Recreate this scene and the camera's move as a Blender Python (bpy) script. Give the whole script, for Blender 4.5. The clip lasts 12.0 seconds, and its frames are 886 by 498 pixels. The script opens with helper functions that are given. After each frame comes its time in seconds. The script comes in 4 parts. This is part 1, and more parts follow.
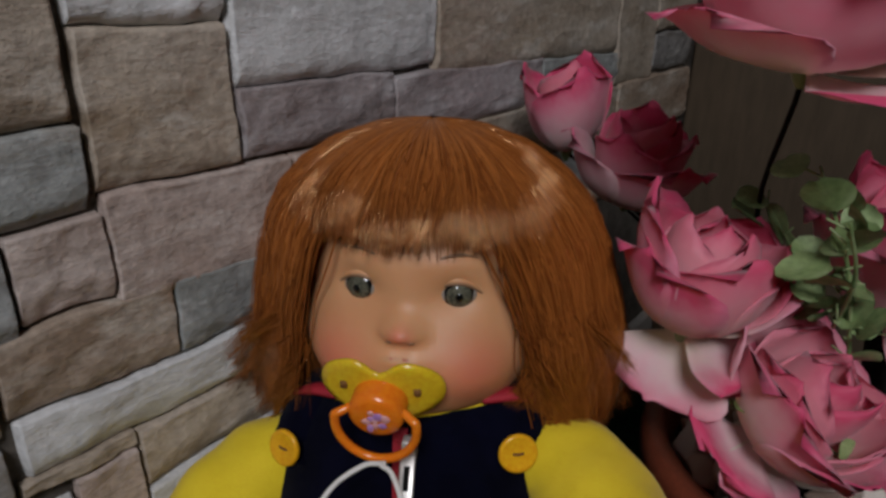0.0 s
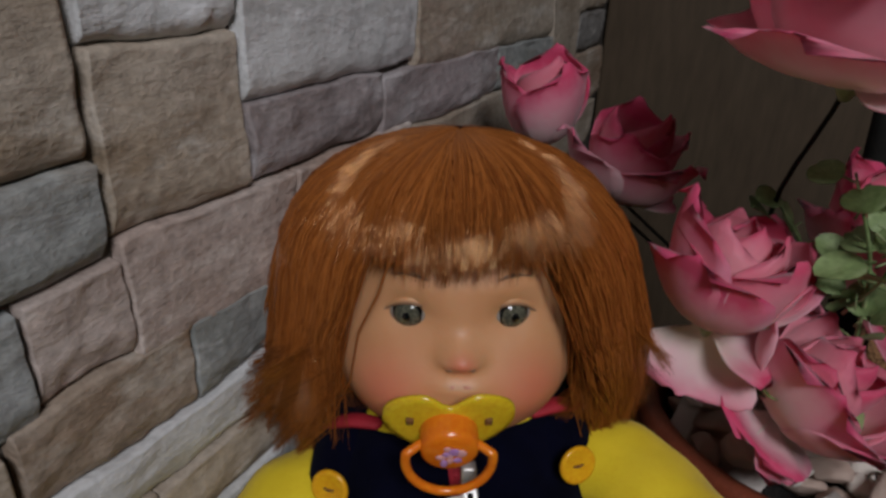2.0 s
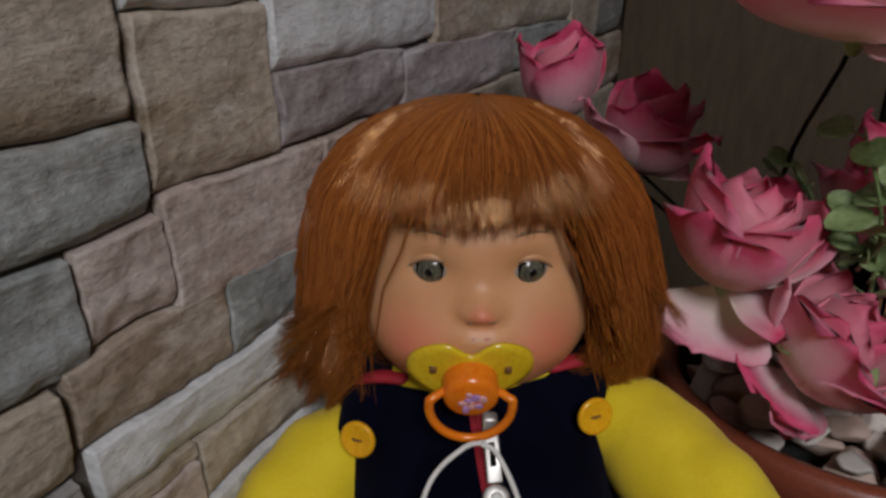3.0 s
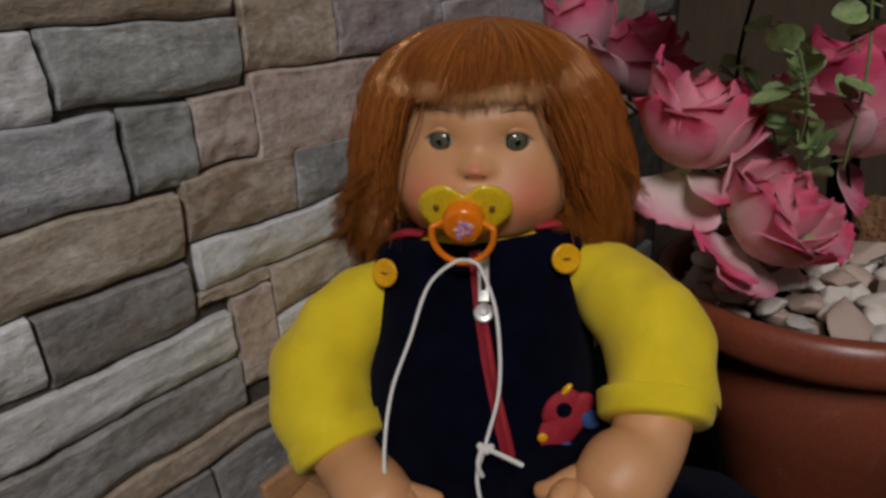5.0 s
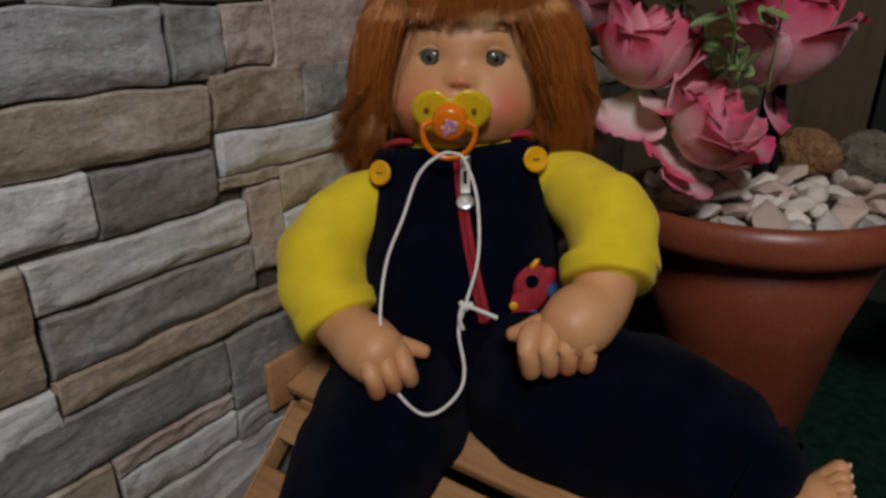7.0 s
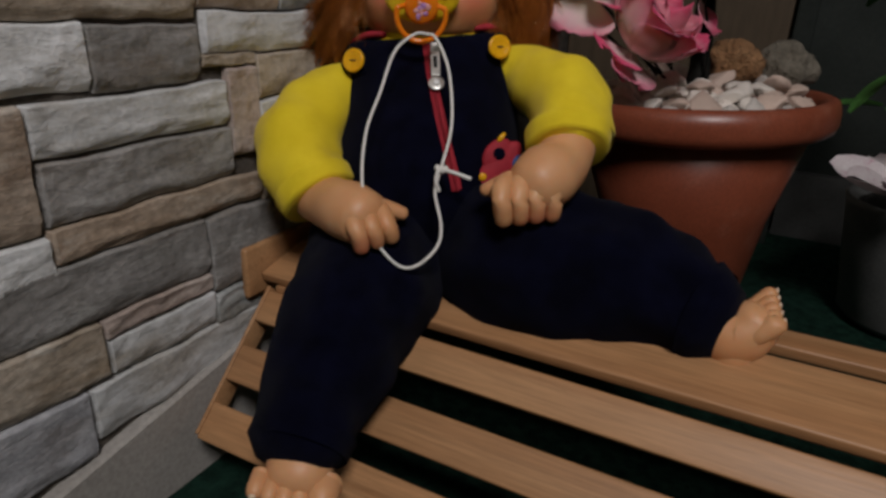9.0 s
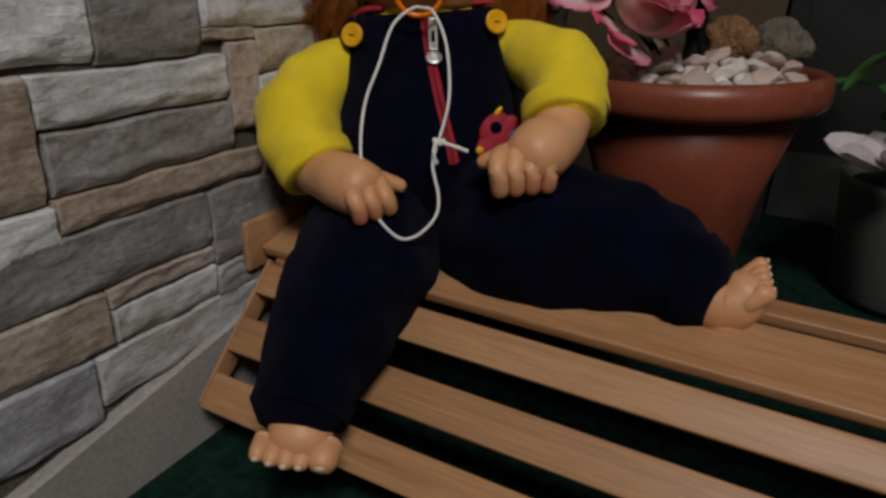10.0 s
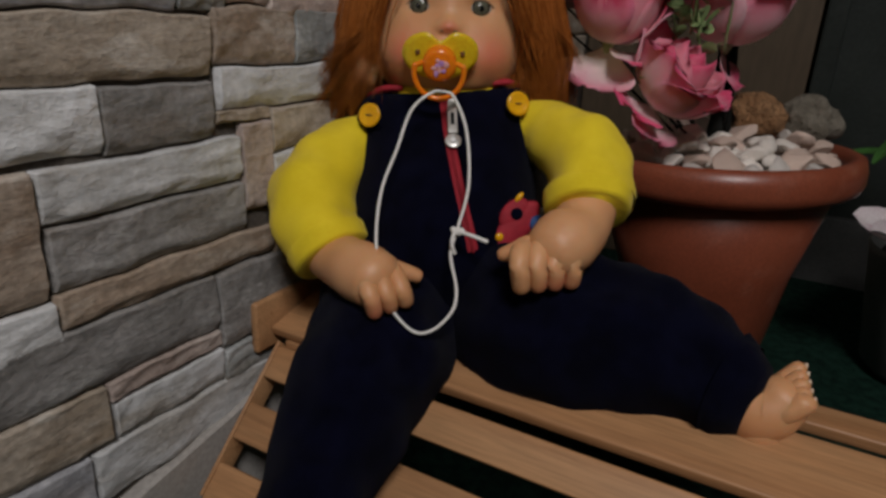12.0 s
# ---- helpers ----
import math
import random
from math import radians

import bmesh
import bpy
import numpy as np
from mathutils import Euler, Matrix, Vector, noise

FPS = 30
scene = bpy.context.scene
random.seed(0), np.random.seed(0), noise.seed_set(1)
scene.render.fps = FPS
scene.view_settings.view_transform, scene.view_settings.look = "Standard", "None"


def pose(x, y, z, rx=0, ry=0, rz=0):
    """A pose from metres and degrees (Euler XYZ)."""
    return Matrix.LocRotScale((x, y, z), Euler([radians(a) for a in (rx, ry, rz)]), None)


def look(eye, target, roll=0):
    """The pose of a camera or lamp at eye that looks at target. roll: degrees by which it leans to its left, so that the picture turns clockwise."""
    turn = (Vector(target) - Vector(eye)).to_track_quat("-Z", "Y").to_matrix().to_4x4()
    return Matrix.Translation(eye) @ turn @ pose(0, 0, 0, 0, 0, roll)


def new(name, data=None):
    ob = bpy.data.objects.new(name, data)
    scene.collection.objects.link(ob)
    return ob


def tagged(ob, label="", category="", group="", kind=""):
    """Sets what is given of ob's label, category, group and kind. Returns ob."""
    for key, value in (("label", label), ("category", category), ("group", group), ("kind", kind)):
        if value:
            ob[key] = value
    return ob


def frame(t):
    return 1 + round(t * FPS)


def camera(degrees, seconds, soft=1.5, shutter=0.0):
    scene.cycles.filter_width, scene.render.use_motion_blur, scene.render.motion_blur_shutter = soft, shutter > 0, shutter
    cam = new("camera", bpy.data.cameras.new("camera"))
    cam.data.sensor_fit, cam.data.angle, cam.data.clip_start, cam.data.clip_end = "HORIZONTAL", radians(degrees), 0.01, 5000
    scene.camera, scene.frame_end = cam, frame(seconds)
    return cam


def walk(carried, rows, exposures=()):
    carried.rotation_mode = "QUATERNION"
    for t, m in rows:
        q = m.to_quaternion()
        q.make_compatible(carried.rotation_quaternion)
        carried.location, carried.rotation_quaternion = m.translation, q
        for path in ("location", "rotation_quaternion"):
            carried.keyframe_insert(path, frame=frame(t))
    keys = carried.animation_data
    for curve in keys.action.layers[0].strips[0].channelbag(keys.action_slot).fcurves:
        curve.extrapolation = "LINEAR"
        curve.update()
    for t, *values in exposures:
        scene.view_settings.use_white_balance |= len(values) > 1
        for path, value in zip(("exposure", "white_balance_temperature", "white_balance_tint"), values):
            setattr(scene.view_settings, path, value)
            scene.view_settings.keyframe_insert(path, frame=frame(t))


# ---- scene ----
cam = camera(68.8, 12.0, soft=3.0)
PATH = [
    (0, (-0.005, 0.045, 0.467), (-1.136, 1.517, -0.275), 1.0),
    (0.5, (-0.033, 0.047, 0.479), (-0.962, 1.635, -0.307), 2.7),
    (1, (-0.058, 0.038, 0.482), (-0.86, 1.676, -0.338), 2.8),
    (1.5, (-0.07, 0.029, 0.476), (-0.85, 1.663, -0.374), 2.7),
    (2, (-0.071, 0.024, 0.48), (-0.845, 1.674, -0.345), 2.1),
    (2.5, (-0.072, 0.021, 0.478), (-0.852, 1.663, -0.357), 2.0),
    (2.7, (-0.071, 0.017, 0.475), (-0.86, 1.649, -0.368), 1.5),
    (4.3, (0.004, -0.033, 0.446), (-1.096, 1.472, -0.28), -1.2),
    (4.5, (0.009, -0.041, 0.44), (-1.081, 1.458, -0.311), -1.0),
    (5, (0.027, -0.058, 0.433), (-1.079, 1.429, -0.319), -1.3),
    (5.5, (0.035, -0.072, 0.424), (-1.112, 1.418, -0.258), -1.6),
    (6, (0.046, -0.086, 0.419), (-1.04, 1.45, -0.258), 0.0),
    (6.5, (0.057, -0.108, 0.405), (-1.008, 1.422, -0.32), 0.9),
    (6.7, (0.063, -0.114, 0.402), (-0.994, 1.412, -0.341), 0.7),
    (8.3, (0.061, -0.171, 0.345), (-0.832, 1.499, -0.3), 1.7),
    (8.5, (0.064, -0.174, 0.341), (-0.826, 1.477, -0.354), 1.9),
    (9, (0.071, -0.183, 0.335), (-0.784, 1.467, -0.403), 2.3),
    (9.5, (0.073, -0.188, 0.331), (-0.8, 1.444, -0.429), 1.7),
    (10, (0.076, -0.191, 0.33), (-0.765, 1.448, -0.45), 2.4),
    (10.5, (0.075, -0.191, 0.331), (-0.75, 1.458, -0.443), 2.7),
    (11, (0.072, -0.185, 0.334), (-0.745, 1.461, -0.456), 3.3),
    (11.5, (0.064, -0.178, 0.341), (-0.775, 1.457, -0.448), 3.3),
    (12, (0.059, -0.169, 0.354), (-0.837, 1.486, -0.325), 2.8),
]
walk(cam, [(t, look(eye, target, roll)) for t, eye, target, roll in PATH], [(0.0, 0.0, 6050, 10), (2.7, 0.0, 6100, 10), (4.3, 0.0, 6380, 10), (12.0, 0.0, 6420, 10)])


# ---- world, lamps ----
world = bpy.data.worlds.new("room_world")
scene.world = world
world.use_nodes = True
world.node_tree.nodes["Background"].inputs[0].default_value = (0.9, 0.95, 1.0, 1)
world.node_tree.nodes["Background"].inputs[1].default_value = 0.02


def area_lamp(name, eye, target, size, watts, colour):
    data = bpy.data.lights.new(name, "AREA")
    data.shape, data.size, data.energy, data.color = "DISK", size, watts, colour
    ob = new(name, data)
    ob.matrix_world = look(eye, target)
    return ob


area_lamp("ceiling_lamp_light", (0.46, -0.64, 1.24), (-0.10, 0.2, 0.3), 0.36, 10.4, (1.0, 0.955, 0.945))


# ---- materials ----
def nodes_of(name):
    m = bpy.data.materials.new(name)
    m.use_nodes = True
    return m, m.node_tree.nodes, m.node_tree.links, m.node_tree.nodes["Principled BSDF"]


def mix_rgb(n, l, fac, a, b, blend="MIX"):
    x = n.new("ShaderNodeMix")
    x.data_type, x.blend_type = "RGBA", blend
    for sock, v in ((x.inputs[0], fac), (x.inputs[6], a), (x.inputs[7], b)):
        if isinstance(v, (int, float)):
            sock.default_value = v
        elif isinstance(v, tuple):
            sock.default_value = (*v, 1) if len(v) == 3 else v
        else:
            l.new(v, sock)
    return x.outputs[2]


def noise_fac(n, l, scale, detail=4.0, rough=0.55, lo=0.35, hi=0.65, stretch=None, coord="Object"):
    tc = n.new("ShaderNodeTexCoord")
    src = tc.outputs[coord]
    if stretch:
        mp = n.new("ShaderNodeMapping")
        mp.inputs["Scale"].default_value = stretch
        l.new(src, mp.inputs[0])
        src = mp.outputs[0]
    t = n.new("ShaderNodeTexNoise")
    t.inputs["Scale"].default_value, t.inputs["Detail"].default_value, t.inputs["Roughness"].default_value = scale, detail, rough
    l.new(src, t.inputs["Vector"])
    r = n.new("ShaderNodeMapRange")
    r.inputs[1].default_value, r.inputs[2].default_value = lo, hi
    l.new(t.outputs[0], r.inputs[0])
    return r.outputs[0]


def add_bump(n, l, bsdf, height, strength, dist):
    b = n.new("ShaderNodeBump")
    b.inputs["Strength"].default_value, b.inputs["Distance"].default_value = strength, dist
    l.new(height, b.inputs["Height"])
    l.new(b.outputs[0], bsdf.inputs["Normal"])


def surface(name, a, b, scale=40, rough=0.6, fine=400, bump=0.3, dist=0.001, stretch=None, c=None, metal=0.0, sheen=0.0, sss=0.0, island=0.0, spec=0.5):
    """A two-scale surface: colour a to b by broad noise, specks of c, fine relief."""
    m, n, l, p = nodes_of(name)
    col = mix_rgb(n, l, noise_fac(n, l, scale, stretch=stretch), a, b)
    f = noise_fac(n, l, fine, 3.0, 0.6, 0.3, 0.7, stretch)
    if c:
        col = mix_rgb(n, l, noise_fac(n, l, scale * 2.3, 6.0, 0.7, 0.55, 0.72, stretch), col, c)
    dark = mix_rgb(n, l, 0.16, col, f, "OVERLAY")
    if island:
        oi = n.new("ShaderNodeObjectInfo")
        r = n.new("ShaderNodeMapRange")
        r.inputs[3].default_value, r.inputs[4].default_value = 1 - island, 1 + island * 0.6
        l.new(oi.outputs["Random"], r.inputs[0])
        hsv = n.new("ShaderNodeHueSaturation")
        l.new(r.outputs[0], hsv.inputs["Value"])
        l.new(dark, hsv.inputs["Color"])
        dark = hsv.outputs[0]
    l.new(dark, p.inputs["Base Color"])
    p.inputs["Roughness"].default_value, p.inputs["Metallic"].default_value = rough, metal
    p.inputs["Specular IOR Level"].default_value = spec
    if sheen:
        p.inputs["Sheen Weight"].default_value = sheen
    if sss:
        p.inputs["Subsurface Weight"].default_value, p.inputs["Subsurface Scale"].default_value = sss, 0.004
        p.inputs["Subsurface Radius"].default_value = (1.0, 0.4, 0.25)
    if bump:
        add_bump(n, l, p, f, bump, dist)
    return m


def stone_material(name, a, b, pale, stain):
    """Split stone of the wallpaper print: mottled colour, pale bruised patches, rusty stains along the bed, rough split
    relief.
    """
    m, n, l, p = nodes_of(name)
    flat = (1.0, 0.55, 1.6)
    col = mix_rgb(n, l, noise_fac(n, l, 26, 6, 0.65, 0.36, 0.64, flat), a, b)
    col = mix_rgb(n, l, noise_fac(n, l, 34, 7, 0.7, 0.53, 0.66, (1.0, 0.5, 1.5)), col, pale)
    col = mix_rgb(n, l, noise_fac(n, l, 15, 6, 0.7, 0.54, 0.74, flat), col, stain)
    fine = noise_fac(n, l, 210, 5, 0.7, 0.3, 0.7)
    col = mix_rgb(n, l, 0.24, col, fine, "OVERLAY")
    oi = n.new("ShaderNodeObjectInfo")
    r = n.new("ShaderNodeMapRange")
    r.inputs[3].default_value, r.inputs[4].default_value = 0.88, 1.08
    l.new(oi.outputs["Random"], r.inputs[0])
    hsv = n.new("ShaderNodeHueSaturation")
    l.new(r.outputs[0], hsv.inputs["Value"])
    l.new(col, hsv.inputs["Color"])
    l.new(hsv.outputs[0], p.inputs["Base Color"])
    p.inputs["Roughness"].default_value, p.inputs["Specular IOR Level"].default_value = 0.85, 0.2
    rough = n.new("ShaderNodeMath")
    rough.operation = "MULTIPLY_ADD"
    rough.inputs[1].default_value = 0.3
    l.new(fine, rough.inputs[0])
    l.new(noise_fac(n, l, 60, 6, 0.65, 0.3, 0.7, (1.0, 0.6, 1.5)), rough.inputs[2])
    add_bump(n, l, p, rough.outputs[0], 0.55, 0.0018)
    return m


STONE = {
    "tan": stone_material("stone_tan", (0.37, 0.30, 0.225), (0.47, 0.405, 0.33), (0.56, 0.51, 0.44), (0.24, 0.165, 0.09)),
    "pink": stone_material("stone_pink", (0.40, 0.315, 0.27), (0.49, 0.415, 0.37), (0.58, 0.51, 0.46), (0.30, 0.20, 0.145)),
    "rust": stone_material("stone_rust", (0.33, 0.245, 0.175), (0.42, 0.345, 0.275), (0.52, 0.46, 0.39), (0.21, 0.125, 0.07)),
    "grey": stone_material("stone_grey", (0.27, 0.28, 0.265), (0.37, 0.38, 0.37), (0.50, 0.51, 0.50), (0.24, 0.20, 0.15)),
    "blue": stone_material("stone_blue_grey", (0.32, 0.32, 0.335), (0.42, 0.42, 0.435), (0.55, 0.55, 0.56), (0.24, 0.22, 0.21)),
    "dark": stone_material("stone_dark", (0.23, 0.22, 0.205), (0.32, 0.305, 0.29), (0.44, 0.43, 0.41), (0.17, 0.135, 0.10)),
    "purple": stone_material("stone_purple", (0.28, 0.235, 0.225), (0.38, 0.34, 0.34), (0.48, 0.45, 0.45), (0.19, 0.14, 0.115)),
    "white": stone_material("stone_white", (0.55, 0.55, 0.535), (0.66, 0.665, 0.66), (0.78, 0.785, 0.785), (0.42, 0.38, 0.32)),
}
MORTAR = surface("dark_joint", (0.065, 0.057, 0.048), (0.12, 0.104, 0.088), 60, 0.95, 400, 0.3, spec=0.1)
PLINTH = surface("grey_plinth_paint", (0.34, 0.315, 0.285), (0.40, 0.375, 0.345), 14, 0.7, 300, 0.15, 0.0005)
CARPET = surface("dark_green_carpet", (0.012, 0.040, 0.027), (0.026, 0.085, 0.058), 90, 1.0, 900, 1.0, 0.004, c=(0.005, 0.01, 0.008), spec=0.1)
PANEL = surface("taupe_cupboard_board", (0.076, 0.055, 0.035), (0.094, 0.069, 0.045), 4, 0.55, 120, 0.03, 0.0004, stretch=(1, 1, 0.15), spec=0.2)
# near-black tone carries the back wall's shade; the side post shares it
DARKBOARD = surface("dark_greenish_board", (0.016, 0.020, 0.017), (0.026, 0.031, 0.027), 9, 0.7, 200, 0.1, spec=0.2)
# pale tone for the unseen room shell, raised for more bounce light
PLASTER = surface("warm_plaster", (0.66, 0.62, 0.55), (0.72, 0.68, 0.61), 5, 0.9, 120, 0.2)
WOOD = surface("varnished_beech", (0.38, 0.190, 0.082), (0.47, 0.255, 0.118), 22, 0.48, 260, 0.2, 0.0005, stretch=(0.10, 1.8, 1.8), c=(0.28, 0.130, 0.052), island=0.14)
TERRACOTTA = surface("terracotta_plastic", (0.190, 0.046, 0.022), (0.225, 0.058, 0.029), 14, 0.36, 500, 0.08, 0.0003, c=(0.25, 0.085, 0.05))
PEBBLE = [surface("pebble_white", (0.70, 0.62, 0.54), (0.82, 0.77, 0.70), 60, 0.6, 300, 0.35, 0.0006, c=(0.40, 0.31, 0.24), island=0.15),
          surface("pebble_rosy", (0.50, 0.36, 0.285), (0.66, 0.53, 0.45), 70, 0.6, 300, 0.35, 0.0006, c=(0.32, 0.21, 0.15), island=0.15),
          surface("pebble_grey", (0.48, 0.44, 0.40), (0.62, 0.58, 0.53), 70, 0.6, 300, 0.35, 0.0006, c=(0.28, 0.22, 0.17), island=0.15)]
BARK = surface("brown_bark", (0.20, 0.095, 0.036), (0.34, 0.18, 0.080), 50, 0.9, 240, 1.0, 0.003, c=(0.06, 0.03, 0.015))
BLACK = surface("black_stem", (0.005, 0.005, 0.0045), (0.011, 0.011, 0.009), 80, 0.8, 500, 0.2, spec=0.15)
LEAF = surface("soft_green_leaf", (0.17, 0.25, 0.085), (0.29, 0.38, 0.17), 80, 0.55, 300, 0.2, 0.0004, c=(0.36, 0.42, 0.24), island=0.12)
FERN = surface("bright_fern", (0.03, 0.10, 0.02), (0.07, 0.20, 0.04), 50, 0.5, 300, 0.2, 0.0004)
GREYPOT = surface("grey_plastic_pot", (0.14, 0.14, 0.135), (0.18, 0.18, 0.172), 20, 0.6, 300, 0.15, 0.0005)
SKIRTING = surface("dark_grey_skirting", (0.060, 0.060, 0.058), (0.080, 0.080, 0.076), 20, 0.6, 300, 0.15, 0.0005)
SOIL = surface("dark_soil", (0.01, 0.009, 0.008), (0.025, 0.02, 0.016), 120, 0.95, 500, 1.0, 0.004)
NAVY = surface("navy_fleece", (0.0012, 0.0014, 0.0058), (0.0025, 0.0029, 0.0115), 60, 1.0, 1400, 0.6, 0.0006, sheen=0.02, spec=0.05)
YELLOW = surface("yellow_jersey", (0.74, 0.55, 0.014), (0.82, 0.625, 0.024), 45, 0.85, 1600, 0.35, 0.0004, sheen=0.1, spec=0.2)
RED = surface("red_ribbon", (0.30, 0.008, 0.020), (0.38, 0.014, 0.028), 120, 0.7, 1500, 0.4, 0.0004)
BUTTON = surface("yellow_button_plastic", (0.75, 0.36, 0.006), (0.80, 0.41, 0.010), 60, 0.22, 500, 0.03, 0.0002)
THREAD = surface("brown_thread", (0.16, 0.07, 0.012), (0.2, 0.09, 0.02), 300, 0.8, 900, 0.3)
CHROME = surface("nickel_zip", (0.66, 0.64, 0.60), (0.74, 0.72, 0.68), 200, 0.38, 600, 0.1, 0.0002, metal=0.55)
SHIELD = surface("yellow_pacifier_plastic", (0.70, 0.47, 0.012), (0.74, 0.51, 0.018), 60, 0.25, 500, 0.03, 0.0002, sss=0.15)
ORANGE = surface("orange_pacifier_plastic", (0.80, 0.19, 0.006), (0.84, 0.23, 0.010), 60, 0.22, 500, 0.03, 0.0002, sss=0.15)
STICKER = [surface("sticker_pink", (0.72, 0.32, 0.32), (0.80, 0.45, 0.45), 500, 0.4, 900, 0.1),
           surface("sticker_violet", (0.42, 0.20, 0.50), (0.55, 0.32, 0.60), 500, 0.4, 900, 0.1)]
CORD = surface("white_cord", (0.78, 0.76, 0.71), (0.86, 0.84, 0.80), 300, 0.75, 1500, 0.6, 0.0005)
BLUE = surface("blue_felt", (0.02, 0.05, 0.16), (0.04, 0.09, 0.24), 200, 0.9, 1200, 0.5, 0.0004)
WHITE = surface("white_plastic", (0.72, 0.72, 0.70), (0.78, 0.78, 0.76), 100, 0.4, 500, 0.05)
EYEWHITE = surface("doll_eye_white", (0.28, 0.255, 0.22), (0.34, 0.31, 0.27), 100, 0.12, 500, 0.0)
IRIS = surface("doll_eye_iris", (0.045, 0.046, 0.034), (0.15, 0.145, 0.10), 900, 0.10, 500, 0.0)
PUPIL = surface("doll_eye_pupil", (0.004, 0.004, 0.004), (0.008, 0.008, 0.008), 100, 0.08, 500, 0.0)
LASH = surface("doll_brow_paint", (0.24, 0.13, 0.07), (0.28, 0.16, 0.09), 300, 0.6, 500, 0.0)
LIP = surface("doll_lip", (0.50, 0.16, 0.09), (0.56, 0.20, 0.12), 100, 0.4, 500, 0.05, sss=0.1)
NAIL = surface("doll_nail", (0.62, 0.46, 0.33), (0.68, 0.54, 0.41), 100, 0.3, 500, 0.05)
LILY = surface("lily_petal_cloth", (0.55, 0.46, 0.48), (0.66, 0.60, 0.60), 40, 0.6, 500, 0.2, 0.0004, c=(0.46, 0.16, 0.26))


def skin_material():
    """Vinyl skin with blushed cheeks and nose."""
    m, n, l, p = nodes_of("doll_vinyl")
    col = mix_rgb(n, l, noise_fac(n, l, 35), (0.60, 0.290, 0.130), (0.65, 0.335, 0.160))
    tc = n.new("ShaderNodeTexCoord")
    for c, r in (((-0.031, -0.010, 0.331), 0.028), ((0.031, -0.010, 0.331), 0.028), ((0, -0.016, 0.348), 0.011), ((-0.03, -0.12, 0.193), 0.02), ((0.065, -0.11, 0.215), 0.02)):
        d = n.new("ShaderNodeVectorMath")
        d.operation = "DISTANCE"
        d.inputs[1].default_value = c
        l.new(tc.outputs["Object"], d.inputs[0])
        r_ = n.new("ShaderNodeMapRange")
        r_.interpolation_type = "SMOOTHSTEP"
        r_.inputs[1].default_value, r_.inputs[2].default_value = 0, r
        r_.inputs[3].default_value, r_.inputs[4].default_value = 0.9, 0
        l.new(d.outputs["Value"], r_.inputs[0])
        col = mix_rgb(n, l, r_.outputs[0], col, (0.62, 0.175, 0.10))
    l.new(col, p.inputs["Base Color"])
    p.inputs["Roughness"].default_value = 0.48
    p.inputs["Subsurface Weight"].default_value, p.inputs["Subsurface Scale"].default_value = 0.2, 0.004
    p.inputs["Subsurface Radius"].default_value = (1.0, 0.4, 0.2)
    add_bump(n, l, p, noise_fac(n, l, 700, 3), 0.06, 0.0004)
    return m


def hair_material():
    m, n, l, p = nodes_of("copper_doll_hair")
    g = n.new("ShaderNodeNewGeometry")
    ramp = n.new("ShaderNodeValToRGB")
    ramp.color_ramp.elements[0].color = (0.19, 0.050, 0.009, 1)
    ramp.color_ramp.elements[1].color = (0.39, 0.128, 0.025, 1)
    l.new(g.outputs["Random Per Island"], ramp.inputs[0])
    l.new(ramp.outputs[0], p.inputs["Base Color"])
    p.inputs["Roughness"].default_value = 0.17
    p.inputs["Specular IOR Level"].default_value = 1.0
    p.inputs["IOR"].default_value = 1.75
    p.inputs["Specular Tint"].default_value = (1.0, 0.62, 0.29, 1)
    return m


def petal_material(name, stops):
    """Cream at the petal's base, deep pink at the rim; the uv runs across and along the petal."""
    m, n, l, p = nodes_of(name)
    uv = n.new("ShaderNodeUVMap")
    sep = n.new("ShaderNodeSeparateXYZ")
    l.new(uv.outputs[0], sep.inputs[0])
    oi = n.new("ShaderNodeObjectInfo")
    add = n.new("ShaderNodeMath")
    add.operation = "MULTIPLY_ADD"
    add.inputs[1].default_value, add.inputs[2].default_value = 0.34, -0.31
    l.new(oi.outputs["Random"], add.inputs[0])
    s1 = n.new("ShaderNodeMath")
    l.new(sep.outputs[1], s1.inputs[0])
    l.new(add.outputs[0], s1.inputs[1])
    wob = noise_fac(n, l, 55, 4, 0.6, 0.2, 0.8)
    s2 = n.new("ShaderNodeMath")
    s2.operation = "MULTIPLY_ADD"
    s2.inputs[1].default_value = 0.34
    l.new(wob, s2.inputs[0])
    l.new(s1.outputs[0], s2.inputs[2])
    ramp = n.new("ShaderNodeValToRGB")
    e = ramp.color_ramp.elements
    e[0].position, e[0].color = stops[0][0], (*stops[0][1], 1)
    e[1].position, e[1].color = stops[-1][0], (*stops[-1][1], 1)
    for pos, c in stops[1:-1]:
        x = e.new(pos)
        x.color = (*c, 1)
    l.new(s2.outputs[0], ramp.inputs[0])
    l.new(ramp.outputs[0], p.inputs["Base Color"])
    p.inputs["Roughness"].default_value = 0.6
    p.inputs["Sheen Weight"].default_value = 0.2
    tr = n.new("ShaderNodeBsdfTranslucent")
    mx = n.new("ShaderNodeMixShader")
    mx.inputs[0].default_value = 0.38
    l.new(ramp.outputs[0], tr.inputs[0])
    l.new(p.outputs[0], mx.inputs[1])
    l.new(tr.outputs[0], mx.inputs[2])
    l.new(mx.outputs[0], n["Material Output"].inputs[0])
    add_bump(n, l, p, noise_fac(n, l, 300, 3, stretch=(1, 1, 0.3)), 0.08, 0.0004)
    return m


